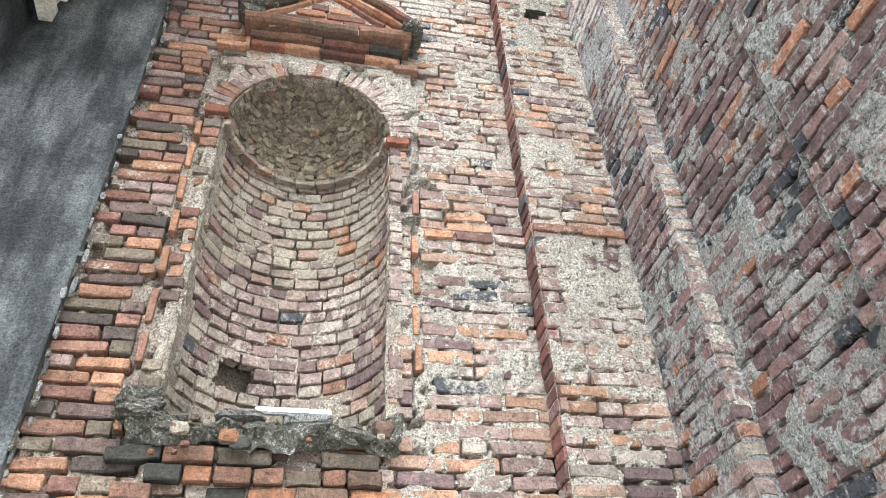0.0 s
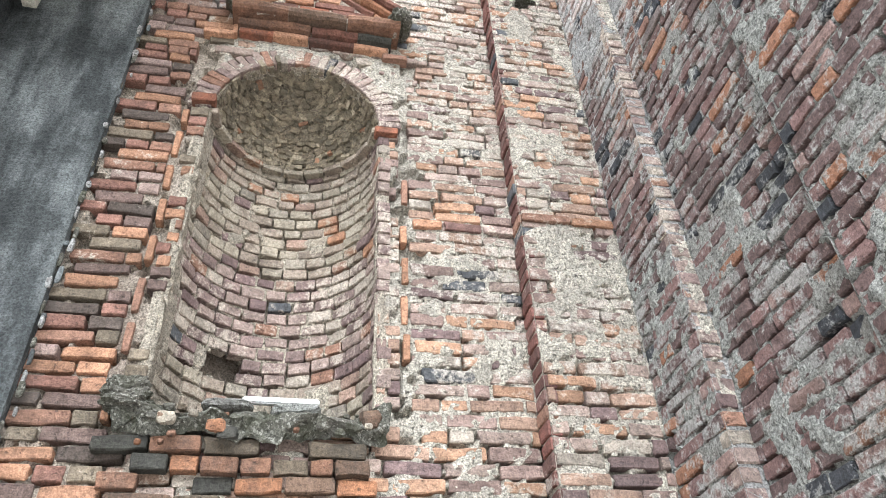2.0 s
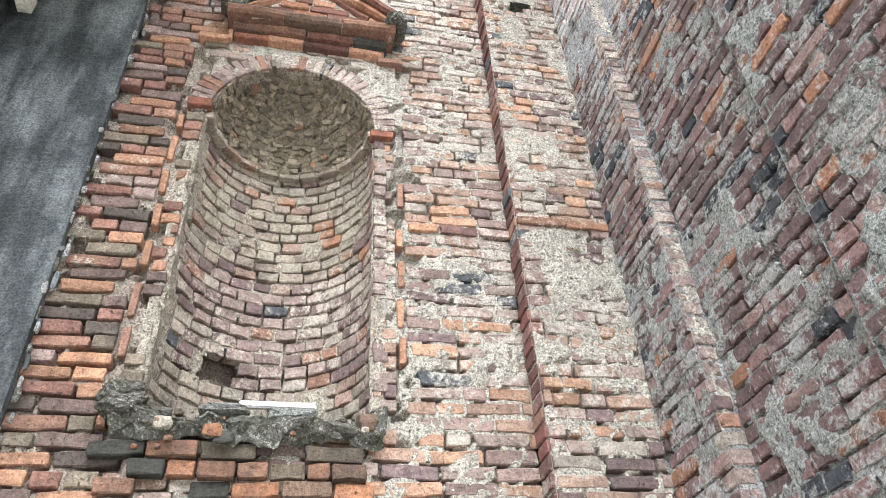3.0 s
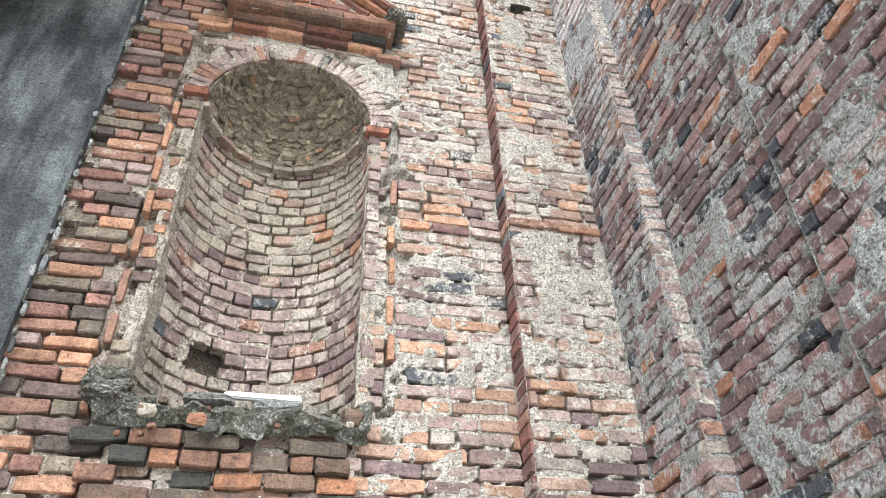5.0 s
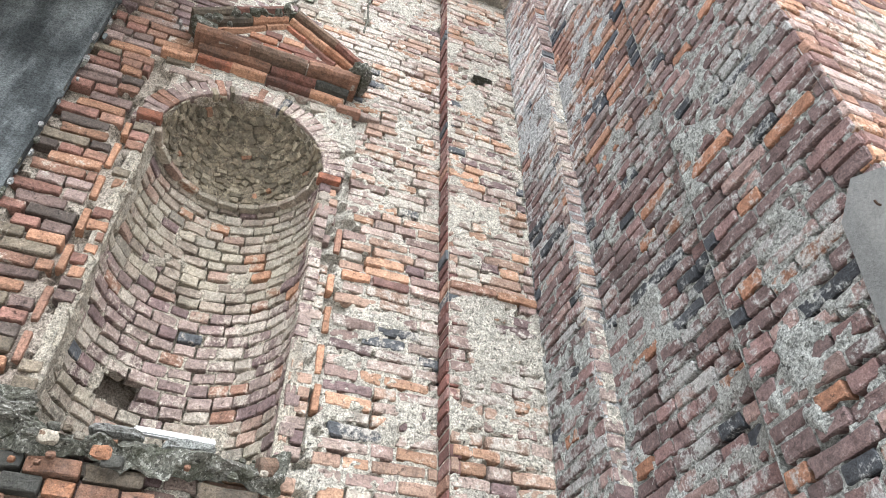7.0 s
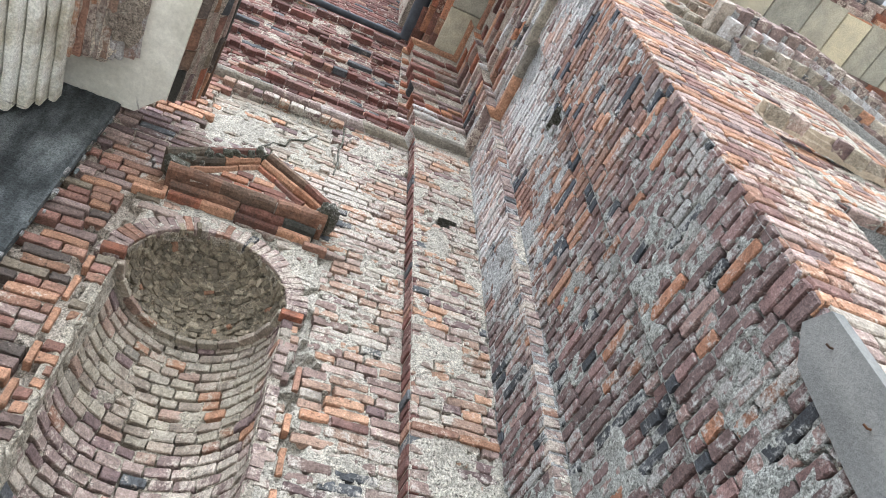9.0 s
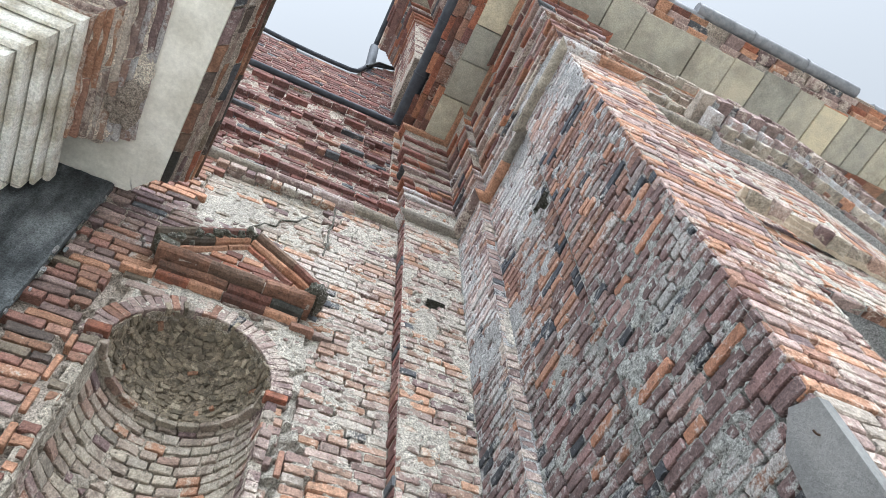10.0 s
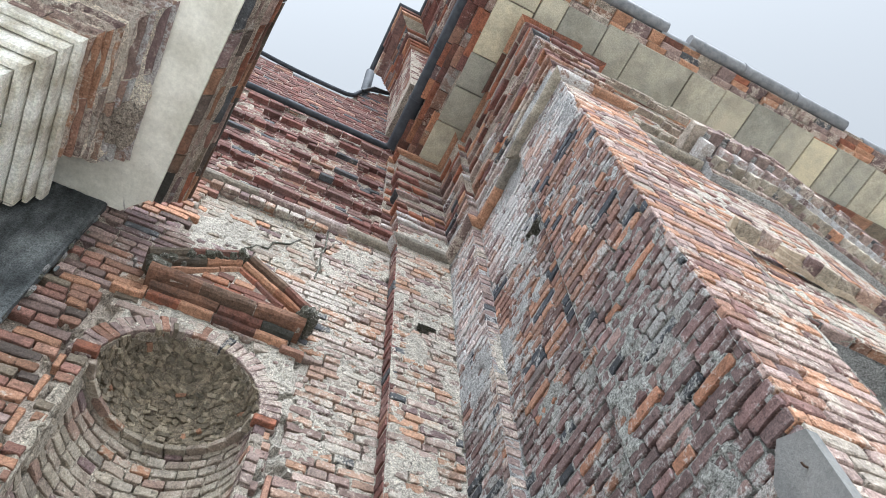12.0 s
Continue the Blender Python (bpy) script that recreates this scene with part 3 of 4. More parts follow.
for k in range(11):
    a = math.pi * (k + 0.5) / 11
    n = Vector((math.cos(a), -math.sin(a), 0))
    ring.lay(Vector((NX, YA, NZ1 - 0.02)) - n * (NR - 0.05 - 0.008 * math.sin(k * 7.3)), (math.sin(a), math.cos(a), 0), n, (0, 0, 1), 0.136, 0.044, k)
ring.build(niche_dome)

# the worn arris round the niche's mouth
verts, faces = [], []
line = [((-1, 0), NZ0 + (NZ1 - NZ0) * i / 70) for i in range(70)] + [((-math.cos(math.pi * i / 60), math.sin(math.pi * i / 60)), NZ1) for i in range(61)] + [((1, 0), NZ1 - (NZ1 - NZ0) * (i + 1) / 70) for i in range(70)]
for (dx, dz), z in line:
    for r, y in ((NR - 0.004, YA + 0.1), (NR - 0.006, YA + 0.02), (NR + 0.03, YA - 0.002), (NR + 0.07, YA + 0.012)):
        q = Vector((NX + dx * r, y, z + dz * r))
        verts.append(q + noise.noise_vector(q * 13) * 0.012 + noise.noise_vector(q * 40) * 0.005)
for i in range(len(line) - 1):
    for k in range(3):
        faces.append((i * 4 + k, i * 4 + k + 1, i * 4 + k + 5, i * 4 + k + 4))
part("niche_arris", mesh_of("niche_arris", verts, faces, mortar_drum), wall_north)

# arch of radial bricks
arch = Bricks("mauve", 60)
for k in range(34):
    a = math.pi * (k + 0.5) / 34
    d = Vector((-math.cos(a), 0, math.sin(a)))
    size = (0.15, 0.15, 0.13, 0.155)[k % 4]
    arch.lay(Vector((NX, YA - 0.009, NZ1)) + d * (NR - 0.004 + size / 2), d, (0, -1, 0), d.cross(Vector((0, 1, 0))), size, 0.057, k)
arch.build(wall_north)

g = random.Random(15)
trim_bricks = Bricks("tile", 90)
for x, spans in ((0.553, ((3.44, 3.6), (3.66, 3.84), (3.92, 4.1), (4.2, 4.33), (4.5, 4.7))), (-0.785, ((3.05, 3.2), (3.4, 3.56), (3.62, 3.82), (3.93, 4.1), (4.2, 4.36), (4.44, 4.62), (4.7, 4.9), (4.98, 5.1)))):
    for z0, z1 in spans:
        trim_bricks.lay((x + g.uniform(-0.006, 0.006), YA - 0.016, (z0 + z1) / 2), (0, 0, 1), (0, -1, 0), (-1, 0, 0), z1 - z0, 0.04, z0)
for x, z, w in ((-0.70, 5.87, 0.2), (0.50, 5.85, 0.18)):
    trim_bricks.lay((x, YA - 0.055, z), (1, 0, 0), (0, -1, 0), (0, 0, 1), w, 0.055, 0)
for x in (-0.6, 0.435):
    trim_bricks.lay((x, YA - 0.05, 5.92), (0, 0, 1), (0, -1, 0), (-1, 0, 0), 0.1, 0.035, 0)
trim_bricks.build(wall_north)
imposts = Bricks("cornice", 20)
imposts.lay((NX - NR - 0.045, YA - 0.045, 5.2), (1, 0, 0), (0, -1, 0), (0, 0, 1), 0.15, 0.075, 0)
imposts.lay((NX + NR + 0.045, YA - 0.04, 5.1), (1, 0, 0), (0, -1, 0), (0, 0, 1), 0.15, 0.06, 0)
imposts.build(wall_north)
heads = Bricks("warm", 30)
course_row(heads, [(-0.63, YA), (0.54, YA)], 0.05, 7.85, 0.085, 0.135, seed=8)
heads.build(wall_north)
band = Bricks("bright", 30)
course_row(band, [(0.6, YA), (XL, YA)], 0.022, 4.33, 0.064, 0.22, seed=18)
course_row(band, [(XL, YP), (XP, YP)], 0.022, 4.33, 0.064, 0.24, seed=19)
band.build(wall_north)

low.build(wall_north)
left.build(wall_north)
high.build(wall_north)
panel.build(wall_north)
washed.build(wall_north)
dusky.build(wall_north)
foot.build(wall_north)

# ---- pilaster and east wall ----
pilaster = part("pilaster", backing("pilaster", (XL, YP, 0), (1, 0, 0), (0, -1, 0), XI - XL, 0, 10.6, 0.3, mortar_light, wash=lambda p: 0.04 - 0.3 * max(0.0, (3.6 - p.z) * 2) if 3.2 < p.z < 4.3 else ((-0.02 if p.z > 5.8 else -0.12) if p.z > 4.3 else -0.35),
                                    hole=lambda a, z: 1.44 < a + XL < 1.61 and 6.56 < z < 6.68))
tagged(pilaster, "brick pilaster with wide pale mortar smears", "pilaster", kind="structure")
b = Bricks("washed", 160)
wallwork(b, (XL, YP, 0), (1, 0, 0), (0, -1, 0), XP - XL, 3.1, 4.28, seed=13)
b.build(pilaster)
b = Bricks("earthy", 60)
wallwork(b, (XL, YP, 0), (1, 0, 0), (0, -1, 0), XP - XL, 0, 3.1, seed=14, near=lambda p: -p.z)
b.build(pilaster)
b = Bricks("warm", 220)
wallwork(b, (XL, YP, 0), (1, 0, 0), (0, -1, 0), XP - XL, 4.28, 10.5, skip=lambda a, z, h: 1.4 < a + XL < 1.64 and 6.55 < z < 6.69, seed=11, near=lambda p: abs(p.z - 4.5))
b.build(pilaster)
# narrow west side: its shade is put in by the dark red brick set
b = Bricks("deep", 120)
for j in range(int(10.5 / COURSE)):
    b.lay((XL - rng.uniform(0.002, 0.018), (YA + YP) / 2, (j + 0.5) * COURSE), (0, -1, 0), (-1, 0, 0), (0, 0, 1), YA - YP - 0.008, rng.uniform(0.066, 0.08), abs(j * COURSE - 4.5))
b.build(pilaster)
pocket("putlog_hole", (1.43, YP, 6.555), (1, 0, 0), (0, -1, 0), (0, 0, 1), 0.19, 0.13, 0.3, mortar_dark, pilaster)

wall_east = part("wall_east", backing("wall_east", (XI, YB + 0.06, 0), (0, -1, 0), (-1, 0, 0), YB - YE + 0.08, 0, 10.6, 0.6, mortar_green, above=(5.4, mortar_grey), wash=lambda p: -0.16 if p.z < 5.0 else (-0.2 if 5.8 < p.z < 8.3 else -0.3),
                                      hole=lambda a, z: 1.80 < YB + 0.06 - a < 1.97 and 6.56 < z < 6.76))
tagged(wall_east, "purple-red brick side wall with grey mortar", "wall", kind="structure")
b = Zones((4.9, Bricks("purple", 200)), (6.9, Bricks("ember", 90)), (99, Bricks("ashen", 20)))
wallwork(b, (XI, YB, 0), (0, -1, 0), (-1, 0, 0), YB - YE, 0, 10.5, seed=21, heads=0.62, skip=lambda a, z, h: 1.77 < YB - a < 2.0 and 6.55 < z < 6.77, near=lambda p: abs(p.z - 4.5))
b.build(wall_east)
pocket("putlog_hole", (XI, 1.98, 6.555), (0, -1, 0), (-1, 0, 0), (0, 0, 1), 0.19, 0.21, 0.35, mortar_dark, wall_east)

pilaster_east = part("pilaster_east", backing("pilaster_east", (XP, YP + 0.02, 0), (0, -1, 0), (-1, 0, 0), YP + 0.02 - YB, 0, 10.6, 0.3, mortar_green, above=(4.6, mortar_grey), wash=lambda p: -0.24 if 5.6 < p.z < 8.4 else -0.3))
tagged(pilaster_east, "narrow brick pilaster in the corner", "pilaster", kind="structure")
part("pilaster_flank", backing("pilaster_flank", (XP + 0.02, YB, 0), (1, 0, 0), (0, -1, 0), XI - XP + 0.04, 0, 10.6, 0.05, mortar_light), pilaster_east)
b = Zones((5.0, Bricks("purple", 200)), (6.0, Bricks("ember", 80)), (99, Bricks("ashen", 20)))
wallwork(b, (XP, YP, 0), (0, -1, 0), (-1, 0, 0), YP - YB, 0, 10.5, seed=31, near=lambda p: abs(p.z - 4.5))
b.build(pilaster_east)
b = Bricks("mauve", 120)
for j in range(int(10.5 / COURSE)):
    w = rng.uniform(0.085, 0.11)
    b.lay((XP + w / 2, YB - rng.uniform(0.0, 0.012), (j + 0.5) * COURSE), (1, 0, 0), (0, -1, 0), (0, 0, 1), w, 0.073, abs(j * COURSE - 4.5))
b.build(pilaster_east)

block = part("buttress", backing("buttress", (XO, YE, 0), (0, -1, 0), (-1, 0, 0), YE - YF - 0.03, 0, 10.6, 0.5, mortar_green, above=(5.6, mortar_grey), wash=lambda p: 0.0 if p.z < 4.8 else (-0.1 if p.z > 7.2 else -0.4)))
tagged(block, "brick buttress with a sharp lit corner", "buttress", kind="structure")
part("front_face", backing("front_face", (XO + 0.03, YF, 0), (1, 0, 0), (0, -1, 0), XG - XO - 0.03, 0, 10.6, 0.4, mortar_light, bias=-0.9), block)
b = Zones((4.9, Bricks("purple", 200)), (7.1, Bricks("ember", 90)), (99, Bricks("ashen", 20)))
wallwork(b, (XO, YE, 0), (0, -1, 0), (-1, 0, 0), YE - YF, 0, 10.5, seed=41, heads=0.62, near=lambda p: abs(p.z - 4))
b.build(block)
b = Bricks("bright", 200)
wallwork(b, (XO, YF, 0), (1, 0, 0), (0, -1, 0), XG - XO, 0, 10.5, seed=42, heads=0.55, near=lambda p: abs(p.z - 5))
b.build(block)

wall_front = part("wall_front", backing("wall_front", (XG, YG, 0), (1, 0, 0), (0, -1, 0), 4.3 - XG, 0, 10.6, 0.8, mortar_light, step=0.05,
                                        hole=lambda a, z: 3.08 < a + XG < 4.28 and 2.2 < z < 5.08))
tagged(wall_front, "pale orange brick front wall of the church", "wall", kind="structure")
b = Bricks("bright", 200)
wallwork(b, (4.3, YG, 0), (0.9875, 0.1576, 0), (0.1576, -0.9875, 0), 4.5, 2.0, 10.3, seed=52, near=lambda p: p.x)
wallwork(b, (XG, YG, 0), (1, 0, 0), (0, -1, 0), 4.3 - XG, 2.0, 10.3, seed=51, skip=lambda a, z, h: 3.03 < a + XG < 4.3 and 2.2 < z < 5.12, near=lambda p: p.x)
b.build(wall_front)
pocket("blocked_window", (3.05, YG, 2.15), (1, 0, 0), (0, -1, 0), (0, 0, 1), 1.25, 2.97, 0.3, mortar_grey, wall_front)
part("wall_bend", backing("wall_bend", (4.3, YG, 0), (0.9875, 0.1576, 0), (0.1576, -0.9875, 0), 4.75, 0, 10.62, 0.8, mortar_light, step=0.06), wall_front)

# ---- mouldings ----
ROUND = [(-1.9, YA), (XL, YA), (XL, YP), (XP, YP), (XP, YB), (XI, YB), (XI, YE), (XO, YE), (XO, YF), (XG, YF), (XG, YG), (4.3, YG), (9.0, 1.85)]
string_course = part("string_course", sweep("string_course", ROUND, [(0, 7.98), (0.045, 7.985), (0.045, 8.04), (0, 8.045)], mortar_grey, 0.003))
tagged(string_course, "projecting string course of moulded brick", "moulding", kind="structure")
moulded_run(string_course, ROUND, [(-0.02, 7.955), (0.05, 7.96), (0.075, 7.975), (0.088, 8.0), (0.082, 8.03), (0.06, 8.045), (-0.02, 8.05)], ("rubble", "rubble", "ashen", "mauve", "rubble", "tile"), 0.42, 0.005, seed=1)

TURN = [(1.06, YA)] + ROUND[1:10]
entablature = part("entablature", sweep("entablature", TURN, [(0.0, 8.5), (0.02, 8.56), (0.02, 8.95), (0.045, 9.0), (0.045, 9.4), (0.06, 9.45), (0.06, 10.42)], mortar_warm, 0.009, 0.08))
tagged(entablature, "stepped and eroded brick entablature", "entablature", kind="structure")
for z, h, out, tones, unit, gone in ((8.46, 0.06, 0.035, ("ashen", "mauve"), 0.3, 0.04), (8.53, 0.055, 0.062, ("ashen", "mauve", "sooty"), 0.3, 0.05), (8.66, 0.07, 0.05, ("cornice", "deep"), 0.16, 0.12),
                                     (8.74, 0.07, 0.075, ("deep", "sooty", "cornice"), 0.15, 0.12), (8.9, 0.07, 0.05, ("deep", "sooty"), 0.28, 0.05), (9.04, 0.055, 0.095, ("ashen", "mauve"), 0.3, 0.06),
                                     (9.11, 0.07, 0.075, ("cornice", "deep"), 0.15, 0.15), (9.3, 0.075, 0.085, ("deep", "cornice", "sooty"), 0.2, 0.2), (9.5, 0.075, 0.11, ("sooty", "deep"), 0.27, 0.06),
                                     (9.72, 0.075, 0.085, ("cornice", "sooty"), 0.27, 0.2), (9.95, 0.075, 0.1, ("deep", "cornice"), 0.22, 0.1), (10.3, 0.06, 0.12, ("tile", "cornice"), 0.34, 0.06)):
    moulded_run(entablature, TURN, [(-0.02, z), (out - 0.012, z), (out, z + 0.008), (out, z + h - 0.008), (out - 0.01, z + h), (-0.02, z + h)], tones, unit, 0.009, 0.012, int(z * 100), "brick", gone + 0.05)
b = Bricks("deep", 120)
for z, out, gone, unit in ((8.3, 0.05, 0.1, 0.25), (8.62, 0.07, 0.5, 0.13), (8.7, 0.05, 0.1, 0.25), (9.0, 0.07, 0.45, 0.13), (9.08, 0.04, 0.1, 0.26), (9.4, 0.04, 0.25, 0.26), (9.75, 0.055, 0.6, 0.13), (9.85, 0.05, 0.1, 0.26), (10.2, 0.06, 0.3, 0.26), (10.5, 0.08, 0.2, 0.26)):
    course_row(b, [(-1.9, YA), (XL, YA)], out, z, 0.064, unit, gone, 0.015, seed=int(z * 130))
b.build(wall_north)
b = Bricks("pale", 200)
for z, out, gone, unit in ((8.25, 0.05, 0.0, 0.2), (8.33, 0.1, 0.35, 0.12), (8.42, 0.1, 0.0, 0.2), (8.72, 0.14, 0.4, 0.12), (8.8, 0.16, 0.0, 0.2), (9.3, 0.2, 0.45, 0.14), (9.4, 0.22, 0.0, 0.25)):
    course_row(b, [(XG, YG), (4.3, YG), (9.0, 1.85)], out, z, 0.07, unit, gone, 0.015, seed=int(z * 140))
b.build(wall_front)
b = Bricks("mauve", 200)
for z, out in ((7.74, 0.1), (7.84, 0.13), (7.96, 0.16), (8.27, 0.33), (8.34, 0.36)):
    course_row(b, [(3.5, YG), (4.3, YG), (9.0, 1.85)], out, z, 0.085, 0.15, 0.04, 0.02, seed=int(z * 150))
b.build(wall_front)
part("dentil_bed", sweep("dentil_bed", [(3.5, YG), (4.3, YG), (9.0, 1.85)], [(0, 7.7), (0.07, 7.72), (0.12, 8.04), (0.14, 8.25), (0.3, 8.26), (0.33, 8.4), (0, 8.46)], mortar_grey, 0.01), wall_front)
for tier, x, gap, z, size in ((0, 3.5, 0.19, 8.02, (0.13, 0.15, 0.16)), (1, 3.42, 0.19, 8.24, (0.12, 0.23, 0.15)), (2, 3.58, 0.19, 7.82, (0.11, 0.1, 0.13))):
    me = slab("dentil", -size[0] / 2, size[0] / 2, -size[1], 0.06, 0, size[2], PAIRS[("ashen", "mauve", "rubble")[tier]][0], 0.014, tier)
    while x < 8.9:
        y = YG if x < 4.3 else YG + (x - 4.3) * 0.1596
        ob = part("dentil", me, wall_front)
        ob.matrix_basis = pose(x + rng.uniform(-0.02, 0.02), y - 0.11, z + rng.uniform(-0.012, 0.012), 0, rng.uniform(-4, 4), 0 if x < 4.3 else 9)
        x += gap
hood = part("hood_mould", sweep("hood_mould", [(0, 0), (1.9, 0)], [(0.0, 0.0), (0.05, 0.02), (0.07, 0.06), (0.12, 0.08), (0.14, 0.14), (0.2, 0.16), (0.2, 0.22), (0.0, 0.27)], sand_stucco, 0.05, 0.02))
tagged(hood, "worn stucco hood mould over a blocked window", "moulding")
moulded_run(hood, [(0.05, 0), (1.85, 0)], [(0.02, 0.03), (0.2, 0.03), (0.24, 0.06), (0.24, 0.16), (0.02, 0.18)], ("pale", "washed", "rubble"), 0.22, 0.03, 0.02, 88, "brick", 0.35)
hood.matrix_basis = pose(2.85, YG - 0.06, 5.93, 0, 5, 3) @ Matrix.Diagonal((0.75, 0.5, 0.4, 1))

EAVES = [(1.88, 3.12), (1.88, 0.96), (9.0, 0.96)]
cornice = part("cornice", sweep("cornice", EAVES, [(-0.3, 10.46), (0.48, 10.465), (0.48, 10.5), (0.5, 10.56), (0.53, 10.62), (0.56, 10.665), (0.68, 10.68), (0.72, 10.7), (0.72, 10.76), (-1.0, 10.92)], mortar_warm, 0.006))
tagged(cornice, "deep roof cornice of brick and stone slabs", "cornice", kind="structure")
for lane, path, tones in ((0, [(1.88, 3.12), (1.88, 0.2)], ("deep", "cornice", "sooty")), (1, [(1.2, 0.96), (9.0, 0.96)], ("bright", "tile", "mauve", "cornice"))):
    for z, out, gone in ((10.43, 0.55, 0.12), (10.5, 0.62, 0.25), (10.56, 0.69, 0.2), (10.62, 0.76, 0.1)):
        out -= 0.07 * lane
        moulded_run(cornice, path, [(out - 0.14, z), (out - 0.012, z), (out, z + 0.008), (out, z + 0.05), (out - 0.14, z + 0.055)], tones, 0.26, 0.008, 0.012, int(z * 100) + lane, "brick", gone)
g = random.Random(9)
y = 2.98
while y > 0.6:
    size = g.uniform(0.45, 0.75)
    part("stone_slab", slab("stone_slab", 1.41, 1.86, max(y - size, 0.5) + 0.012, y, 10.38 + g.uniform(-0.006, 0.006), 10.45, slab_stone, seed=int(y * 50)), cornice)
    y -= size
x = 1.87
while x < 8.8:
    size = g.uniform(0.3, 0.85)
    part("stone_slab", slab("stone_slab", x + 0.012, x + size, g.uniform(0.44, 0.5), 1.2, 10.38 + g.uniform(-0.006, 0.006), 10.45, slab_stone, seed=int(x * 50)), cornice)
    x += size
moulded_run(cornice, [(1.86, 2.95), (1.86, 0.93), (2.86, 0.93), (2.86, 1.16), (9.0, 1.16)], [(-0.3, 10.3), (0.06, 10.31), (0.075, 10.33), (0.075, 10.365), (-0.3, 10.37)], ("tile", "cornice", "ruddy"), 0.33, 0.006, seed=77, name="tile", gone=0.05)

part("cornice_bed", slab("cornice_bed", 2.4, 9.0, 0.9, 2.3, 10.47, 10.6, mortar_warm), cornice)

# ---- gutters ----
def gutter(points, radius, label, material):
    ob = part("gutter", tube("gutter", points, radius, material))
    tagged(ob, label, "gutter", "roof gutters")
    for i in range(len(points) - 1):
        a, c = Vector(points[i]), Vector(points[i + 1])
        n = int((c - a).length / 0.9)
        for k in range(1, n + 1):
            p = a.lerp(c, k / (n + 1))
            d = (c - a).normalized() * 0.012
            part("joint_ring", tube("joint_ring", [p - d, p + d], radius + 0.012, material), ob)
    return ob


gutter([(-1.1, 3.13, 10.76), (1.0, 3.13, 10.76), (1.06, 3.08, 10.76)], 0.045, "thin dark metal gutter along the brick parapet", zinc_dark)
gutter([(1.10, 3.1, 10.74), (1.12, 0.2, 10.74)], 0.1, "dark grey zinc gutter under the eaves", zinc_dark)
gutter([(1.12, 0.2, 10.74), (3.52, 0.2, 10.74)], 0.085, "grey zinc gutter on the front eaves", zinc)
gutter([(3.46, 0.3, 10.72), (3.98, 0.3, 10.72)], 0.08, "short grey zinc gutter set back on the eaves", zinc)
gutter([(3.86, 0.2, 10.74), (6.4, 0.2, 10.74)], 0.085, "grey zinc gutter on the front eaves", zinc)
gutter([(6.3, 0.36, 10.72), (6.82, 0.36, 10.72)], 0.08, "short grey zinc gutter set back on the eaves", zinc)
gutter([(6.75, 0.3, 10.74), (9.0, 0.3, 10.74)], 0.085, "grey zinc gutter on the front eaves", zinc)

# ---- parapet over the north wall, with a hollow curved top ----
def curve_top(x):
    low = 12.40 + 0.12 * (x + 0.1) ** 2
    f = min(max(x - 0.36, 0.0) / 0.28, 1.0)
    return low + f * f * (3 - 2 * f) * 0.75 + 0.6 * max(0.0, x - 0.62)


verts, faces = [], []
n = 60
for i in range(n + 1):
    x = -2.0 + 4.2 * i / n
    t = curve_top(x)
    verts += [(x, YA + 0.038, 10.7), (x, YA + 0.038, t), (x, YA + 0.4, t), (x, YA + 0.4, 10.7)]
for i in range(n):
    for k in range(3):
        a = i * 4 + k
        faces.append((a, a + 4, a + 5, a + 1))
parapet = part("parapet", mesh_of("parapet", verts, faces, mortar_warm))
tagged(parapet, "dark red brick parapet with a hollow curved top", "parapet", kind="structure")
b = Bricks("deep", 200)
wallwork(b, (-2.0, YA + 0.02, 0), (1, 0, 0), (0, -1, 0), 4.2, 10.72, 14.0, seed=61, skip=lambda a, z, h: z > curve_top(a - 2.0) - 0.04)
b.build(parapet)
part("coping", tube("coping", [(-2.0 + 4.2 * i / 40, YA - 0.01, curve_top(-2.0 + 4.2 * i / 40) + 0.02) for i in range(41)], 0.035, zinc_dark), parapet)

# ---- upper storey behind ----
UP = [(0.95, 3.04), (0.95, 2.25), (1.3, 2.25), (1.3, 1.3), (4.0, 1.3)]
tower = part("upper_storey", sweep("upper_storey", UP, [(-0.1, 10.9), (0.0, 10.9), (0.0, 13.0), (0.02, 13.02), (0.1, 13.4), (0.16, 13.74), (0.3, 13.76), (0.3, 14.0), (-0.1, 14.1)], mortar_warm, 0.01))
tagged(tower, "upper brick storey with a moulded cornice", "tower", kind="structure")
b = Bricks("deep", 120)
wallwork(b, (0.95, 3.04, 0), (0, -1, 0), (-1, 0, 0), 0.79, 11.2, 13.0, seed=71)
wallwork(b, (1.3, 2.25, 0), (0, -1, 0), (-1, 0, 0), 0.95, 11.2, 13.0, seed=72)
wallwork(b, (0.95, 2.25, 0), (1, 0, 0), (0, -1, 0), 0.35, 11.2, 13.0, seed=73)
b.build(tower)
for k, (z, out, h) in enumerate(((13.0, 0.03, 0.06), (13.07, 0.06, 0.05), (13.14, 0.09, 0.07), (13.24, 0.12, 0.05), (13.32, 0.14, 0.07), (13.46, 0.17, 0.07), (13.6, 0.19, 0.07))):
    moulded_run(tower, UP, [(-0.03, z), (out - 0.01, z), (out, z + 0.01), (out, z + h), (-0.03, z + h)], ("deep", "cornice", "mauve"), 0.3, 0.006, 0.012, 700 + k, "brick", 0.04)
moulded_run(tower, UP, [(0.12, 13.7), (0.29, 13.7), (0.29, 13.76), (0.12, 13.76)], ("sooty", "deep", "rubble"), 0.55, 0.006, 0.012, 720, "stone_slab")
moulded_run(tower, UP, [(0.27, 13.72), (0.33, 13.72), (0.34, 13.78), (0.27, 13.78)], ("deep", "cornice", "mauve"), 0.28, 0.008, 0.01, 722, "brick", 0.06)
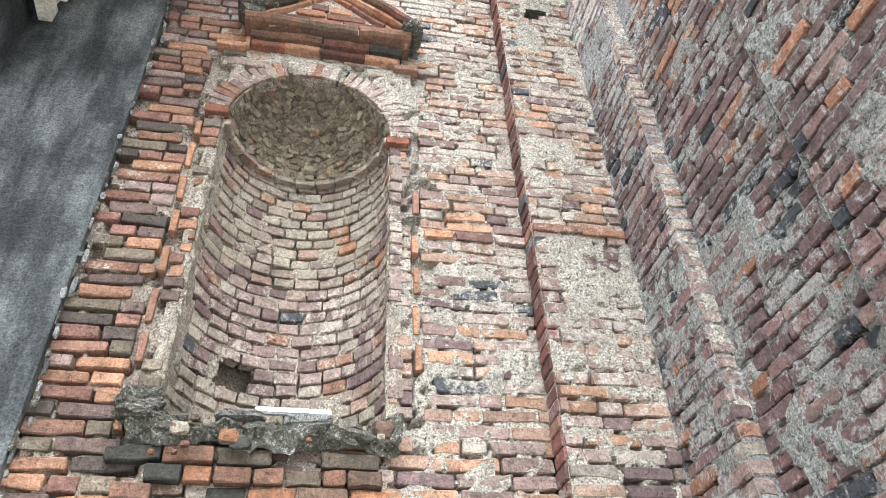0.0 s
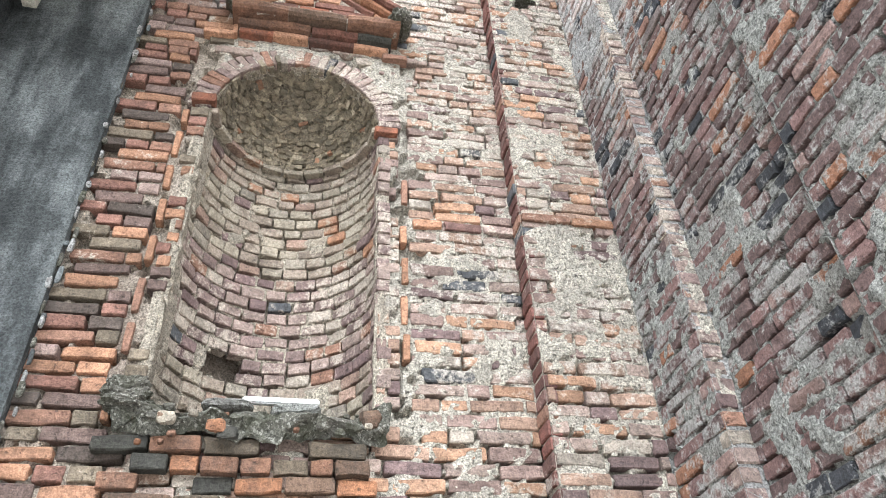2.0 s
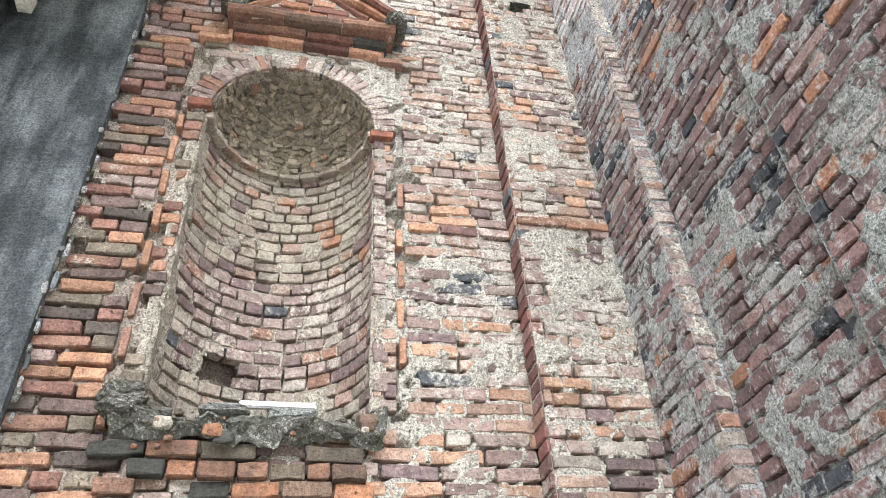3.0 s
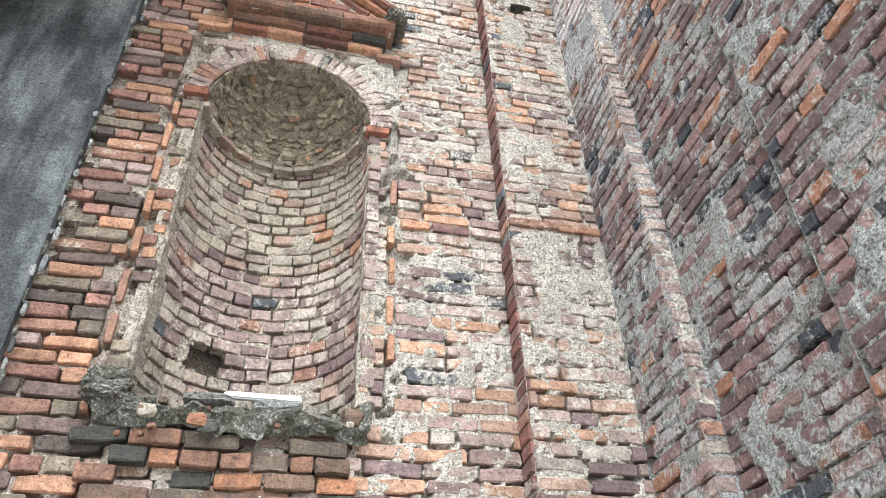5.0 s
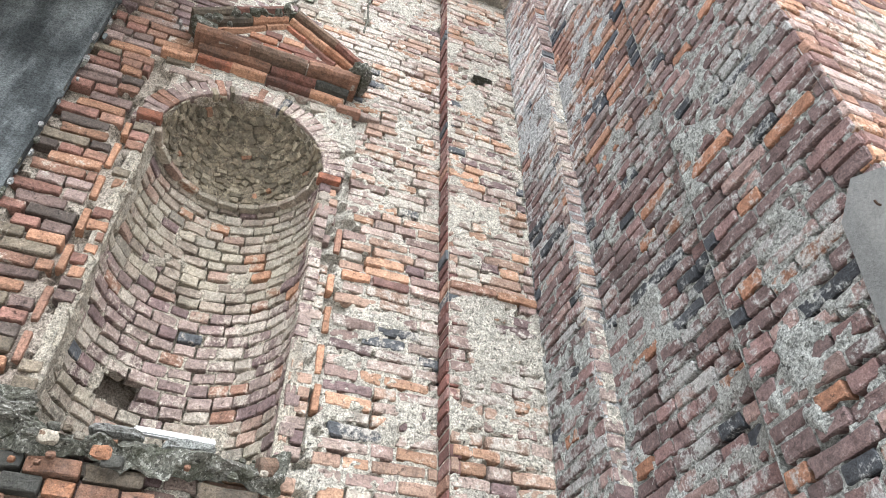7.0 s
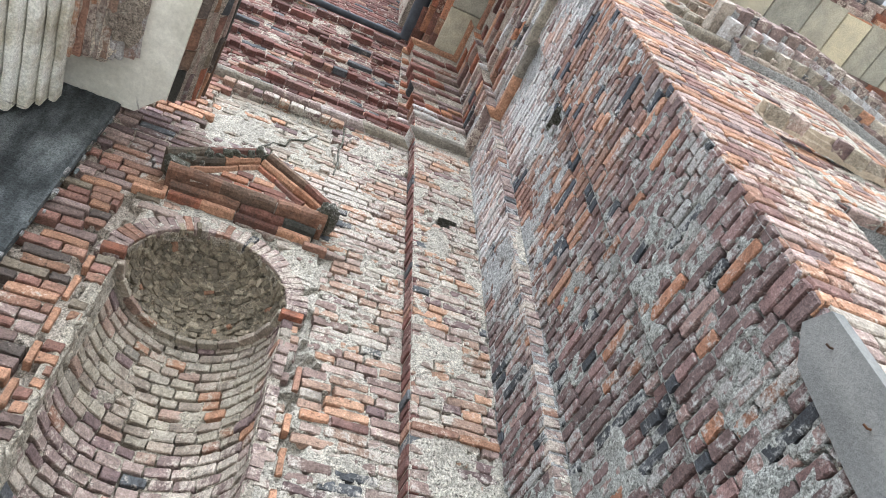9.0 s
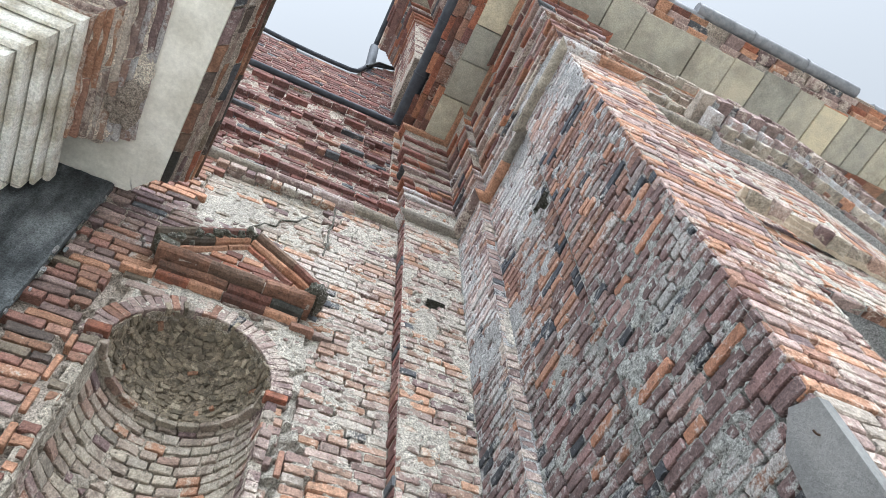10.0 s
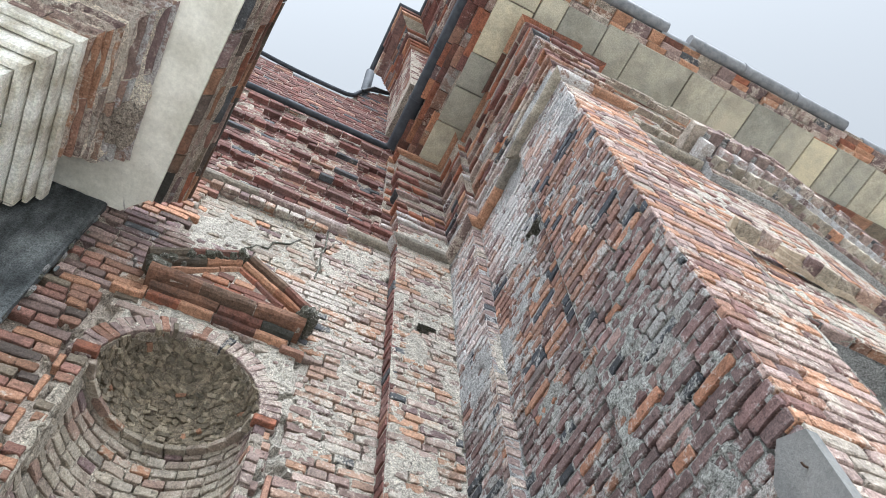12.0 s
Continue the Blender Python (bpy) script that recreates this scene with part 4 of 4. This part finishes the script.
moulded_run(tower, UP, [(0.27, 13.79), (0.36, 13.8), (0.37, 13.86), (0.27, 13.87)], ("deep", "cornice"), 0.28, 0.008, 0.01, 724, "brick", 0.06)
edge = offset_path(UP, 0.37)
part("coping", tube("coping", [(p.x, p.y, 13.93) for p in edge], 0.05, zinc_dark), tower)

# ---- west: rendered wall strip and the entablature of the side porch ----
strip = part("rendered_wall", backing("rendered_wall", (-2.6, 3.14, 0), (1, 0, 0), (0, -1, 0), 1.42, 0, 6.78, 0.06, plaster_grey, wash=lambda p: 3))
tagged(strip, "grey cement render beside the brickwork", "wall", kind="structure")
pier = part("rendered_pier", backing("rendered_pier", (-1.95, 2.1, 0), (0, 1, 0), (1, 0, 0), 1.04, 0, 5.8, 1.5, plaster_grey, wash=lambda p: 3))
tagged(pier, "grey rendered pier under the porch entablature", "pier", kind="structure")
PORCH = [(-5.0, 2.17), (-1.85, 2.17), (-1.85, 3.05)]
stucco = part("stucco_moulding", sweep("stucco_moulding", PORCH, [(0, 5.7), (0.08, 5.7), (0.08, 5.82), (0.04, 5.83), (0.04, 5.94), (0.09, 5.935), (0.1, 5.945), (0.1, 6.065), (0.114, 6.065), (0.114, 6.035), (0.15, 6.03), (0.166, 6.04), (0.17, 6.06), (0.17, 6.165), (0.184, 6.165), (0.184, 6.13), (0.225, 6.125), (0.24, 6.135), (0.245, 6.155), (0.245, 6.265), (0.258, 6.265), (0.258, 6.235), (0.284, 6.23), (0.29, 6.24), (0.29, 6.365), (0.302, 6.365), (0.302, 6.345), (0.334, 6.34), (0.345, 6.355), (0.345, 6.46), (0.2, 6.48)], plaster_white, 0.005, 0.02))
tagged(stucco, "chipped white stucco moulding of the side porch", "moulding", kind="structure")
LEFTOVER = [(-5.0, 2.17), (-1.85, 2.17), (-1.85, 2.72)]
core = part("broken_brick_core", sweep("broken_brick_core", LEFTOVER, [(-0.3, 6.42), (0.28, 6.42), (0.34, 6.45), (0.4, 6.5), (0.48, 6.56), (0.53, 6.6), (0.55, 6.62), (0.57, 6.64), (0.595, 6.67), (0.62, 6.7), (0.65, 6.73), (0.68, 6.76), (0.71, 6.82)], mortar_pale, 0.022, 0.022))
tagged(core, "broken brick core where the stucco has fallen", "moulding", kind="structure")
for z, out, tones in ((6.43, 0.365, ("bright", "washed")), (6.47, 0.41, ("tile", "washed", "bright")), (6.51, 0.455, ("bright", "washed")), (6.55, 0.5, ("cornice", "bright", "washed")), (6.59, 0.555, ("washed", "bright")), (6.625, 0.595, ("ashen", "washed")), (6.66, 0.63, ("washed", "ashen")), (6.695, 0.66, ("ashen", "washed")), (6.73, 0.695, ("washed", "ashen")), (6.765, 0.725, ("ashen",))):
    moulded_run(core, LEFTOVER, [(out - 0.14, z), (out - 0.01, z), (out, z + 0.006), (out - 0.004, z + 0.034), (out - 0.14, z + 0.036)], tones, 0.24, 0.013, 0.006, int(z * 1000), "brick", 0.08)


def lump(name, place, size, material, seed, parent=None, label="", wild=1.0):
    """A broken piece of masonry."""
    bm = bmesh.new()
    bmesh.ops.create_icosphere(bm, subdivisions=5 if max(size) > 0.085 else 2, radius=1)
    for v in bm.verts:
        d = v.co.copy()
        d = Vector([math.copysign(abs(c) ** 0.6, c) for c in d])
        d *= 1 + 0.3 * wild * noise.noise(d * 1.6 + Vector((seed, 0, 0))) + wild * 0.16 * noise.noise(d * 4 + Vector((seed, 3, 0))) + wild * 0.06 * noise.noise(d * 9 + Vector((seed, 7, 0))) + 0.015 * noise.noise(d * 22)
        v.co = Vector((d.x * size[0], d.y * size[1], d.z * size[2])) + Vector(place)
    me = bpy.data.meshes.new(name)
    bm.to_mesh(me)
    bm.free()
    me.materials.append(material)
    return part(name, me, parent, label)


lump("stucco_lump", (-1.4, 2.68, 6.69), (0.13, 0.1, 0.09), mortar_pale, 3, core, "broken stump of a stucco bracket")
lump("brick_lump", (-1.25, 2.42, 6.69), (0.12, 0.17, 0.11), mortar_warm, 5, core, "broken brick stump of a bracket")
lump("brick_lump", (-1.2, 2.18, 6.74), (0.08, 0.13, 0.06), mortar_pale, 8, core)
outline = [(-5.0, 1.0), (-0.722, 1.0), (-0.862, 2.68), (-0.9, 2.98), (-1.02, 3.1), (-1.08, 3.17), (-5.0, 3.17)]
soffit = part("porch_soffit", mesh_of("porch_soffit", [(x, y, 6.8) for x, y in outline] + [(x, y, 6.9) for x, y in outline],
                                      [tuple(range(6, -1, -1)), tuple(range(7, 14))] + [(i, (i + 1) % 7, 7 + (i + 1) % 7, 7 + i) for i in range(7)], plaster_soffit))
tagged(soffit, "smooth pale plaster soffit of the porch", "soffit", kind="structure")
EDGE = [(-5.0, 1.0), (-0.722, 1.0), (-0.885, 2.98)]
fascia = part("porch_fascia", sweep("porch_fascia", EDGE, [(-0.01, 6.81), (0.03, 6.83), (0.08, 6.86), (0.12, 6.92), (0.16, 6.96), (0.19, 7.02), (0.2, 7.1), (-0.5, 7.12)], mortar_warm, 0.01))
tagged(fascia, "stepped brick edge of the porch roof", "cornice", kind="structure")
part("plaster_lip", sweep("plaster_lip", EDGE, [(-0.03, 6.79), (0.008, 6.788), (0.012, 6.81), (-0.03, 6.82)], plaster_soffit, 0.003), fascia)
for z, out, tones, unit in ((6.815, 0.075, ("ruddy", "sooty", "mossy"), 0.26), (6.885, 0.125, ("sooty", "washed", "ruddy"), 0.24), (6.955, 0.19, ("ruddy", "cornice", "sooty", "mossy"), 0.24), (7.03, 0.215, ("ruddy", "cornice"), 0.27)):
    moulded_run(fascia, EDGE, [(out - 0.12, z), (out - 0.008, z), (out, z + 0.01), (out, z + 0.06), (out - 0.12, z + 0.065)], tones, unit, 0.01, 0.012, int(z * 100), "brick", 0.06)
moulded_run(fascia, EDGE, [(0.02, 7.1), (0.228, 7.1), (0.232, 7.125), (0.02, 7.13)], ("mossy",), 0.4, 0.004, seed=5, name="slate")

# ---- pediment over the niche ----
pediment = part("pediment", mesh_of("pediment", [(-0.6, 3.1, 6.02), (0.5, 3.1, 6.02), (-0.06, 3.1, 6.5), (-0.6, 3.2, 6.02), (0.5, 3.2, 6.02), (-0.06, 3.2, 6.5)],
                                    [(0, 1, 2), (0, 2, 5, 3), (2, 1, 4, 5), (0, 3, 4, 1)], mortar_warm))
tagged(pediment, "small crumbling brick pediment with moss above the niche", "pediment")
moulded_run(pediment, [(-0.57, YA), (0.44, YA)], [(-0.01, 5.885), (0.05, 5.89), (0.06, 5.9), (0.06, 5.935), (-0.01, 5.94)], ("tile", "cornice", "tile"), 0.26, 0.007, seed=90, name="lower_brick", gone=0.06)
moulded_run(pediment, [(-0.59, YA), (0.47, YA)], [(-0.01, 5.942), (0.085, 5.945), (0.105, 5.965), (0.11, 5.985), (0.095, 6.0), (-0.01, 6.0)], ("cornice", "mossy", "cornice", "mossy"), 0.24, 0.008, seed=91, name="cornice_brick")
moulded_run(pediment, [(-0.63, YA), (0.52, YA)], [(-0.01, 6.002), (0.165, 6.004), (0.185, 6.02), (0.195, 6.05), (0.19, 6.07), (0.12, 6.085), (-0.01, 6.09)], ("mossy", "cornice", "mossy"), 0.36, 0.008, seed=92, name="cornice_brick")
b = Bricks("cornice", 60)
for z, x0, x1 in ((6.14, -0.38, 0.28), (6.22, -0.3, 0.2), (6.3, -0.2, 0.1)):
    course_row(b, [(x0, YA), (x1, YA)], 0.114, z, 0.074, 0.2, 0.0, 0.008, seed=int(z * 90))
b.build(pediment, "brick")
for side in (-1, 1):
    for lift, out, h, tones, unit in ((-0.055, 0.12, 0.045, ("cornice", "tile"), 0.26), (-0.005, 0.16, 0.05, ("cornice", "mossy", "tile"), 0.3), (0.05, 0.2, 0.055, ("mossy", "cornice"), 0.34)):
        first = len(pediment.children)
        moulded_run(pediment, [(0, 0), (0.72, 0)], [(-0.01, lift), (out - 0.025, lift + 0.002), (out, lift + 0.018), (out, lift + h - 0.006), (-0.01, lift + h)], tones, unit, 0.008, 0.008, 95 + side + int(out * 100), "raking_brick")
        slope = math.atan2(0.42, 0.58)
        turn = Matrix.Rotation(slope, 4, "Y")
        if side < 0:
            turn = Matrix.Rotation(-slope, 4, "Y") @ Matrix.Translation((-0.72, 0, 0))
        for ob in pediment.children[first:]:
            ob.matrix_basis = Matrix.Translation((-0.06, YA, 6.55)) @ turn
lump("mossy_block", (0.52, 3.06, 6.11), (0.075, 0.11, 0.06), mortar_dark, 11, pediment, "mossy broken corner block")
lump("mossy_block", (-0.58, 3.09, 6.12), (0.08, 0.08, 0.045), mortar_dark, 12, pediment, "mossy broken corner block")

for k in range(12):
    f_ = k / 11
    lump("moss_clump", (-0.64 + 0.6 * f_, 3.05 + g.uniform(-0.03, 0.05), 6.17 + 0.47 * f_ + g.uniform(-0.01, 0.01)), (g.uniform(0.03, 0.06), 0.06, g.uniform(0.015, 0.03)), mortar_dark, 60 + k, pediment)

part("bed", slab("bed", -0.58, 0.46, 3.15, 3.19, 5.91, 6.02, mortar_warm), pediment)
part("bed", slab("bed", -0.62, 0.51, 3.05, 3.19, 6.01, 6.09, mortar_warm), pediment)

# ---- niche sill ----
verts, faces = [], []
nx, ny = 80, 40
for j in range(ny + 1):
    for i in range(nx + 1):
        x, f = NX - 0.62 + 1.2 * i / nx, j / ny
        # front face, rounded brow, then the mossy top running back
        if f < 0.3:
            y, z = 3.14 - 0.05 * f / 0.3, 2.975 + 0.085 * f / 0.3
        else:
            y, z = 3.09 + 0.61 * (f - 0.3) / 0.7, 3.06 + 0.22 * (f - 0.3) / 0.7
        edge = max(0.0, abs(x - NX) - 0.45) * 0.7
        q = Vector((x, y, z + edge * (1 if f > 0.2 else 0)))
        verts.append(q + noise.noise_vector(q * 7) * 0.04 + noise.noise_vector(q * 22) * 0.026)
for j in range(ny):
    for i in range(nx):
        a = j * (nx + 1) + i
        faces.append((a, a + 1, a + nx + 2, a + nx + 1))
sill = part("niche_sill", mesh_of("niche_sill", verts, faces, mortar_dark))
tagged(sill, "crumbling mossy sill of the niche", "sill")
b = Bricks("mossy", 120)
for z, out, gone in ((2.58, 0.02, 0.05), (2.66, 0.028, 0.05), (2.74, 0.03, 0.06), (2.82, 0.045, 0.08), (2.9, 0.065, 0.08)):
    shift = 0.07 * math.sin(z * 71)
    course_row(b, [(NX - 0.62 + shift, YA), (NX + 0.56 + shift, YA)], out, z, 0.076, 0.2 + 0.05 * math.sin(z * 133), gone, 0.016, seed=int(z * 100))
b.build(sill)
for k in range(70):
    x, f_ = NX + g.uniform(-0.5, 0.5), g.uniform(-0.04, 0.42)
    big = g.random() ** 3
    lump("stone", (x, 3.1 + f_, 3.07 + 0.35 * f_ + g.uniform(-0.005, 0.015)), (0.008 + 0.022 * big, 0.008 + 0.02 * big, 0.006 + 0.014 * big), (slab_stone if k < 30 else mortar_dark, mortar_dark, PAIRS["mossy"][0], mortar_dark)[k % 4], k, sill)
lump("stone", (NX - 0.57, 3.15, 3.12), (0.1, 0.08, 0.05), mortar_dark, 40, sill, "mossy broken brick heap")
lump("stone", (NX - 0.6, 3.17, 3.2), (0.09, 0.05, 0.055), mortar_dark, 43, sill)
lump("stone", (NX - 0.17, 3.42, 3.24), (0.12, 0.09, 0.03), mortar_green, 44, sill, "flat pale green stone in the rubble", 0.35)
lump("stone", (NX + 0.16, 3.4, 3.22), (0.12, 0.08, 0.035), mortar_green, 45, sill, "", 0.35)
lump("stone", (NX + 0.5, 3.16, 3.08), (0.05, 0.07, 0.06), PAIRS["mossy"][0], 41, sill)
for k in range(14):
    f_ = g.random()
    big = g.random() ** 2
    lump("stone", (NX + g.uniform(-0.55, 0.52), 3.1 - 0.04 * f_, 2.92 + 0.13 * f_), (0.012 + 0.035 * big, 0.016, 0.01 + 0.022 * big), (PAIRS["mossy"][0], mortar_dark, PAIRS["rubble"][0] if k < 12 else mortar_dark, PAIRS["mossy"][0])[k % 4], k + 200, sill)
board = part("white_board", slab("white_board", -0.24, 0.15, 3.5, 3.54, 3.325, 3.362, white_board))
tagged(board, "thin white board lying in the niche", "board")

# ---- ragged edge of the render ----
for k in range(60):
    z = 2.2 + 4.5 * k / 60 + g.uniform(-0.04, 0.04)
    lump("render_crumb", (-1.17 + g.uniform(-0.02, 0.03), 3.15 + g.uniform(-0.01, 0.02), z), (g.uniform(0.006, 0.016), g.uniform(0.008, 0.014), g.uniform(0.015, 0.05)), (plaster_grey, mortar_dark, mortar_grey)[k % 3], k, strip)

# ---- small things ----
# crack across the sunk panel
part("crack", tube("crack", [(-0.12, YA + 0.03, 7.05), (-0.02, YA + 0.03, 7.2), (0.08, YA + 0.03, 7.22), (0.1, YA + 0.03, 7.36), (0.24, YA + 0.03, 7.44), (0.32, YA + 0.03, 7.6)], 0.009, mortar_dark), wall_north)
# dark tube added as the shadow line along the panel's right jamb
part("crack", tube("crack", [(0.53, YA - 0.004, 6.98), (0.55, YA - 0.002, 7.2), (0.535, YA - 0.004, 7.42), (0.56, YA - 0.003, 7.6), (0.55, YA - 0.004, 7.9)], 0.009, mortar_dark), wall_north)
patch_verts = [(XO - 0.012, YF - 0.01, 2.3), (XO - 0.012, YF - 0.01, 3.36), (XO - 0.012, YF + 0.1, 3.42), (XO - 0.012, YF + 0.2, 3.3), (XO - 0.012, YF + 0.24, 2.9), (XO - 0.012, YF + 0.27, 2.3)]
patch_back = [(x + 0.05, y, z) for x, y, z in patch_verts]
patch = part("cement_patch", mesh_of("cement_patch", patch_verts + patch_back, [(0, 1, 2, 3, 4, 5)] + [(i, (i + 1) % 6, 6 + (i + 1) % 6, 6 + i) for i in range(6)], cement), block, "smooth grey cement repair")
for y, z in ((0.98, 3.25), (1.02, 2.95)):
    hook = part("wall_hook", tube("wall_hook", [(XO, y, z), (XO - 0.025, y, z), (XO - 0.03, y, z + 0.015)], 0.004, iron))
    tagged(hook, "small rusty iron hook in the wall", "hook", "wall hooks")
wire = part("cable", tube("cable", [(0.53, 3.14, 12.82), (0.7, 3.13, 13.24), (0.95, 3.13, 13.3), (1.3, 3.13, 13.62)], 0.02, rubber))
tagged(wire, "black cable slung along the parapet", "cable")
stub = part("downpipe", tube("downpipe", [(0.59, 3.3, 12.5), (0.605, 3.3, 14.7)], 0.08, zinc_dark))
tagged(stub, "short dark pipe standing on the parapet", "pipe")
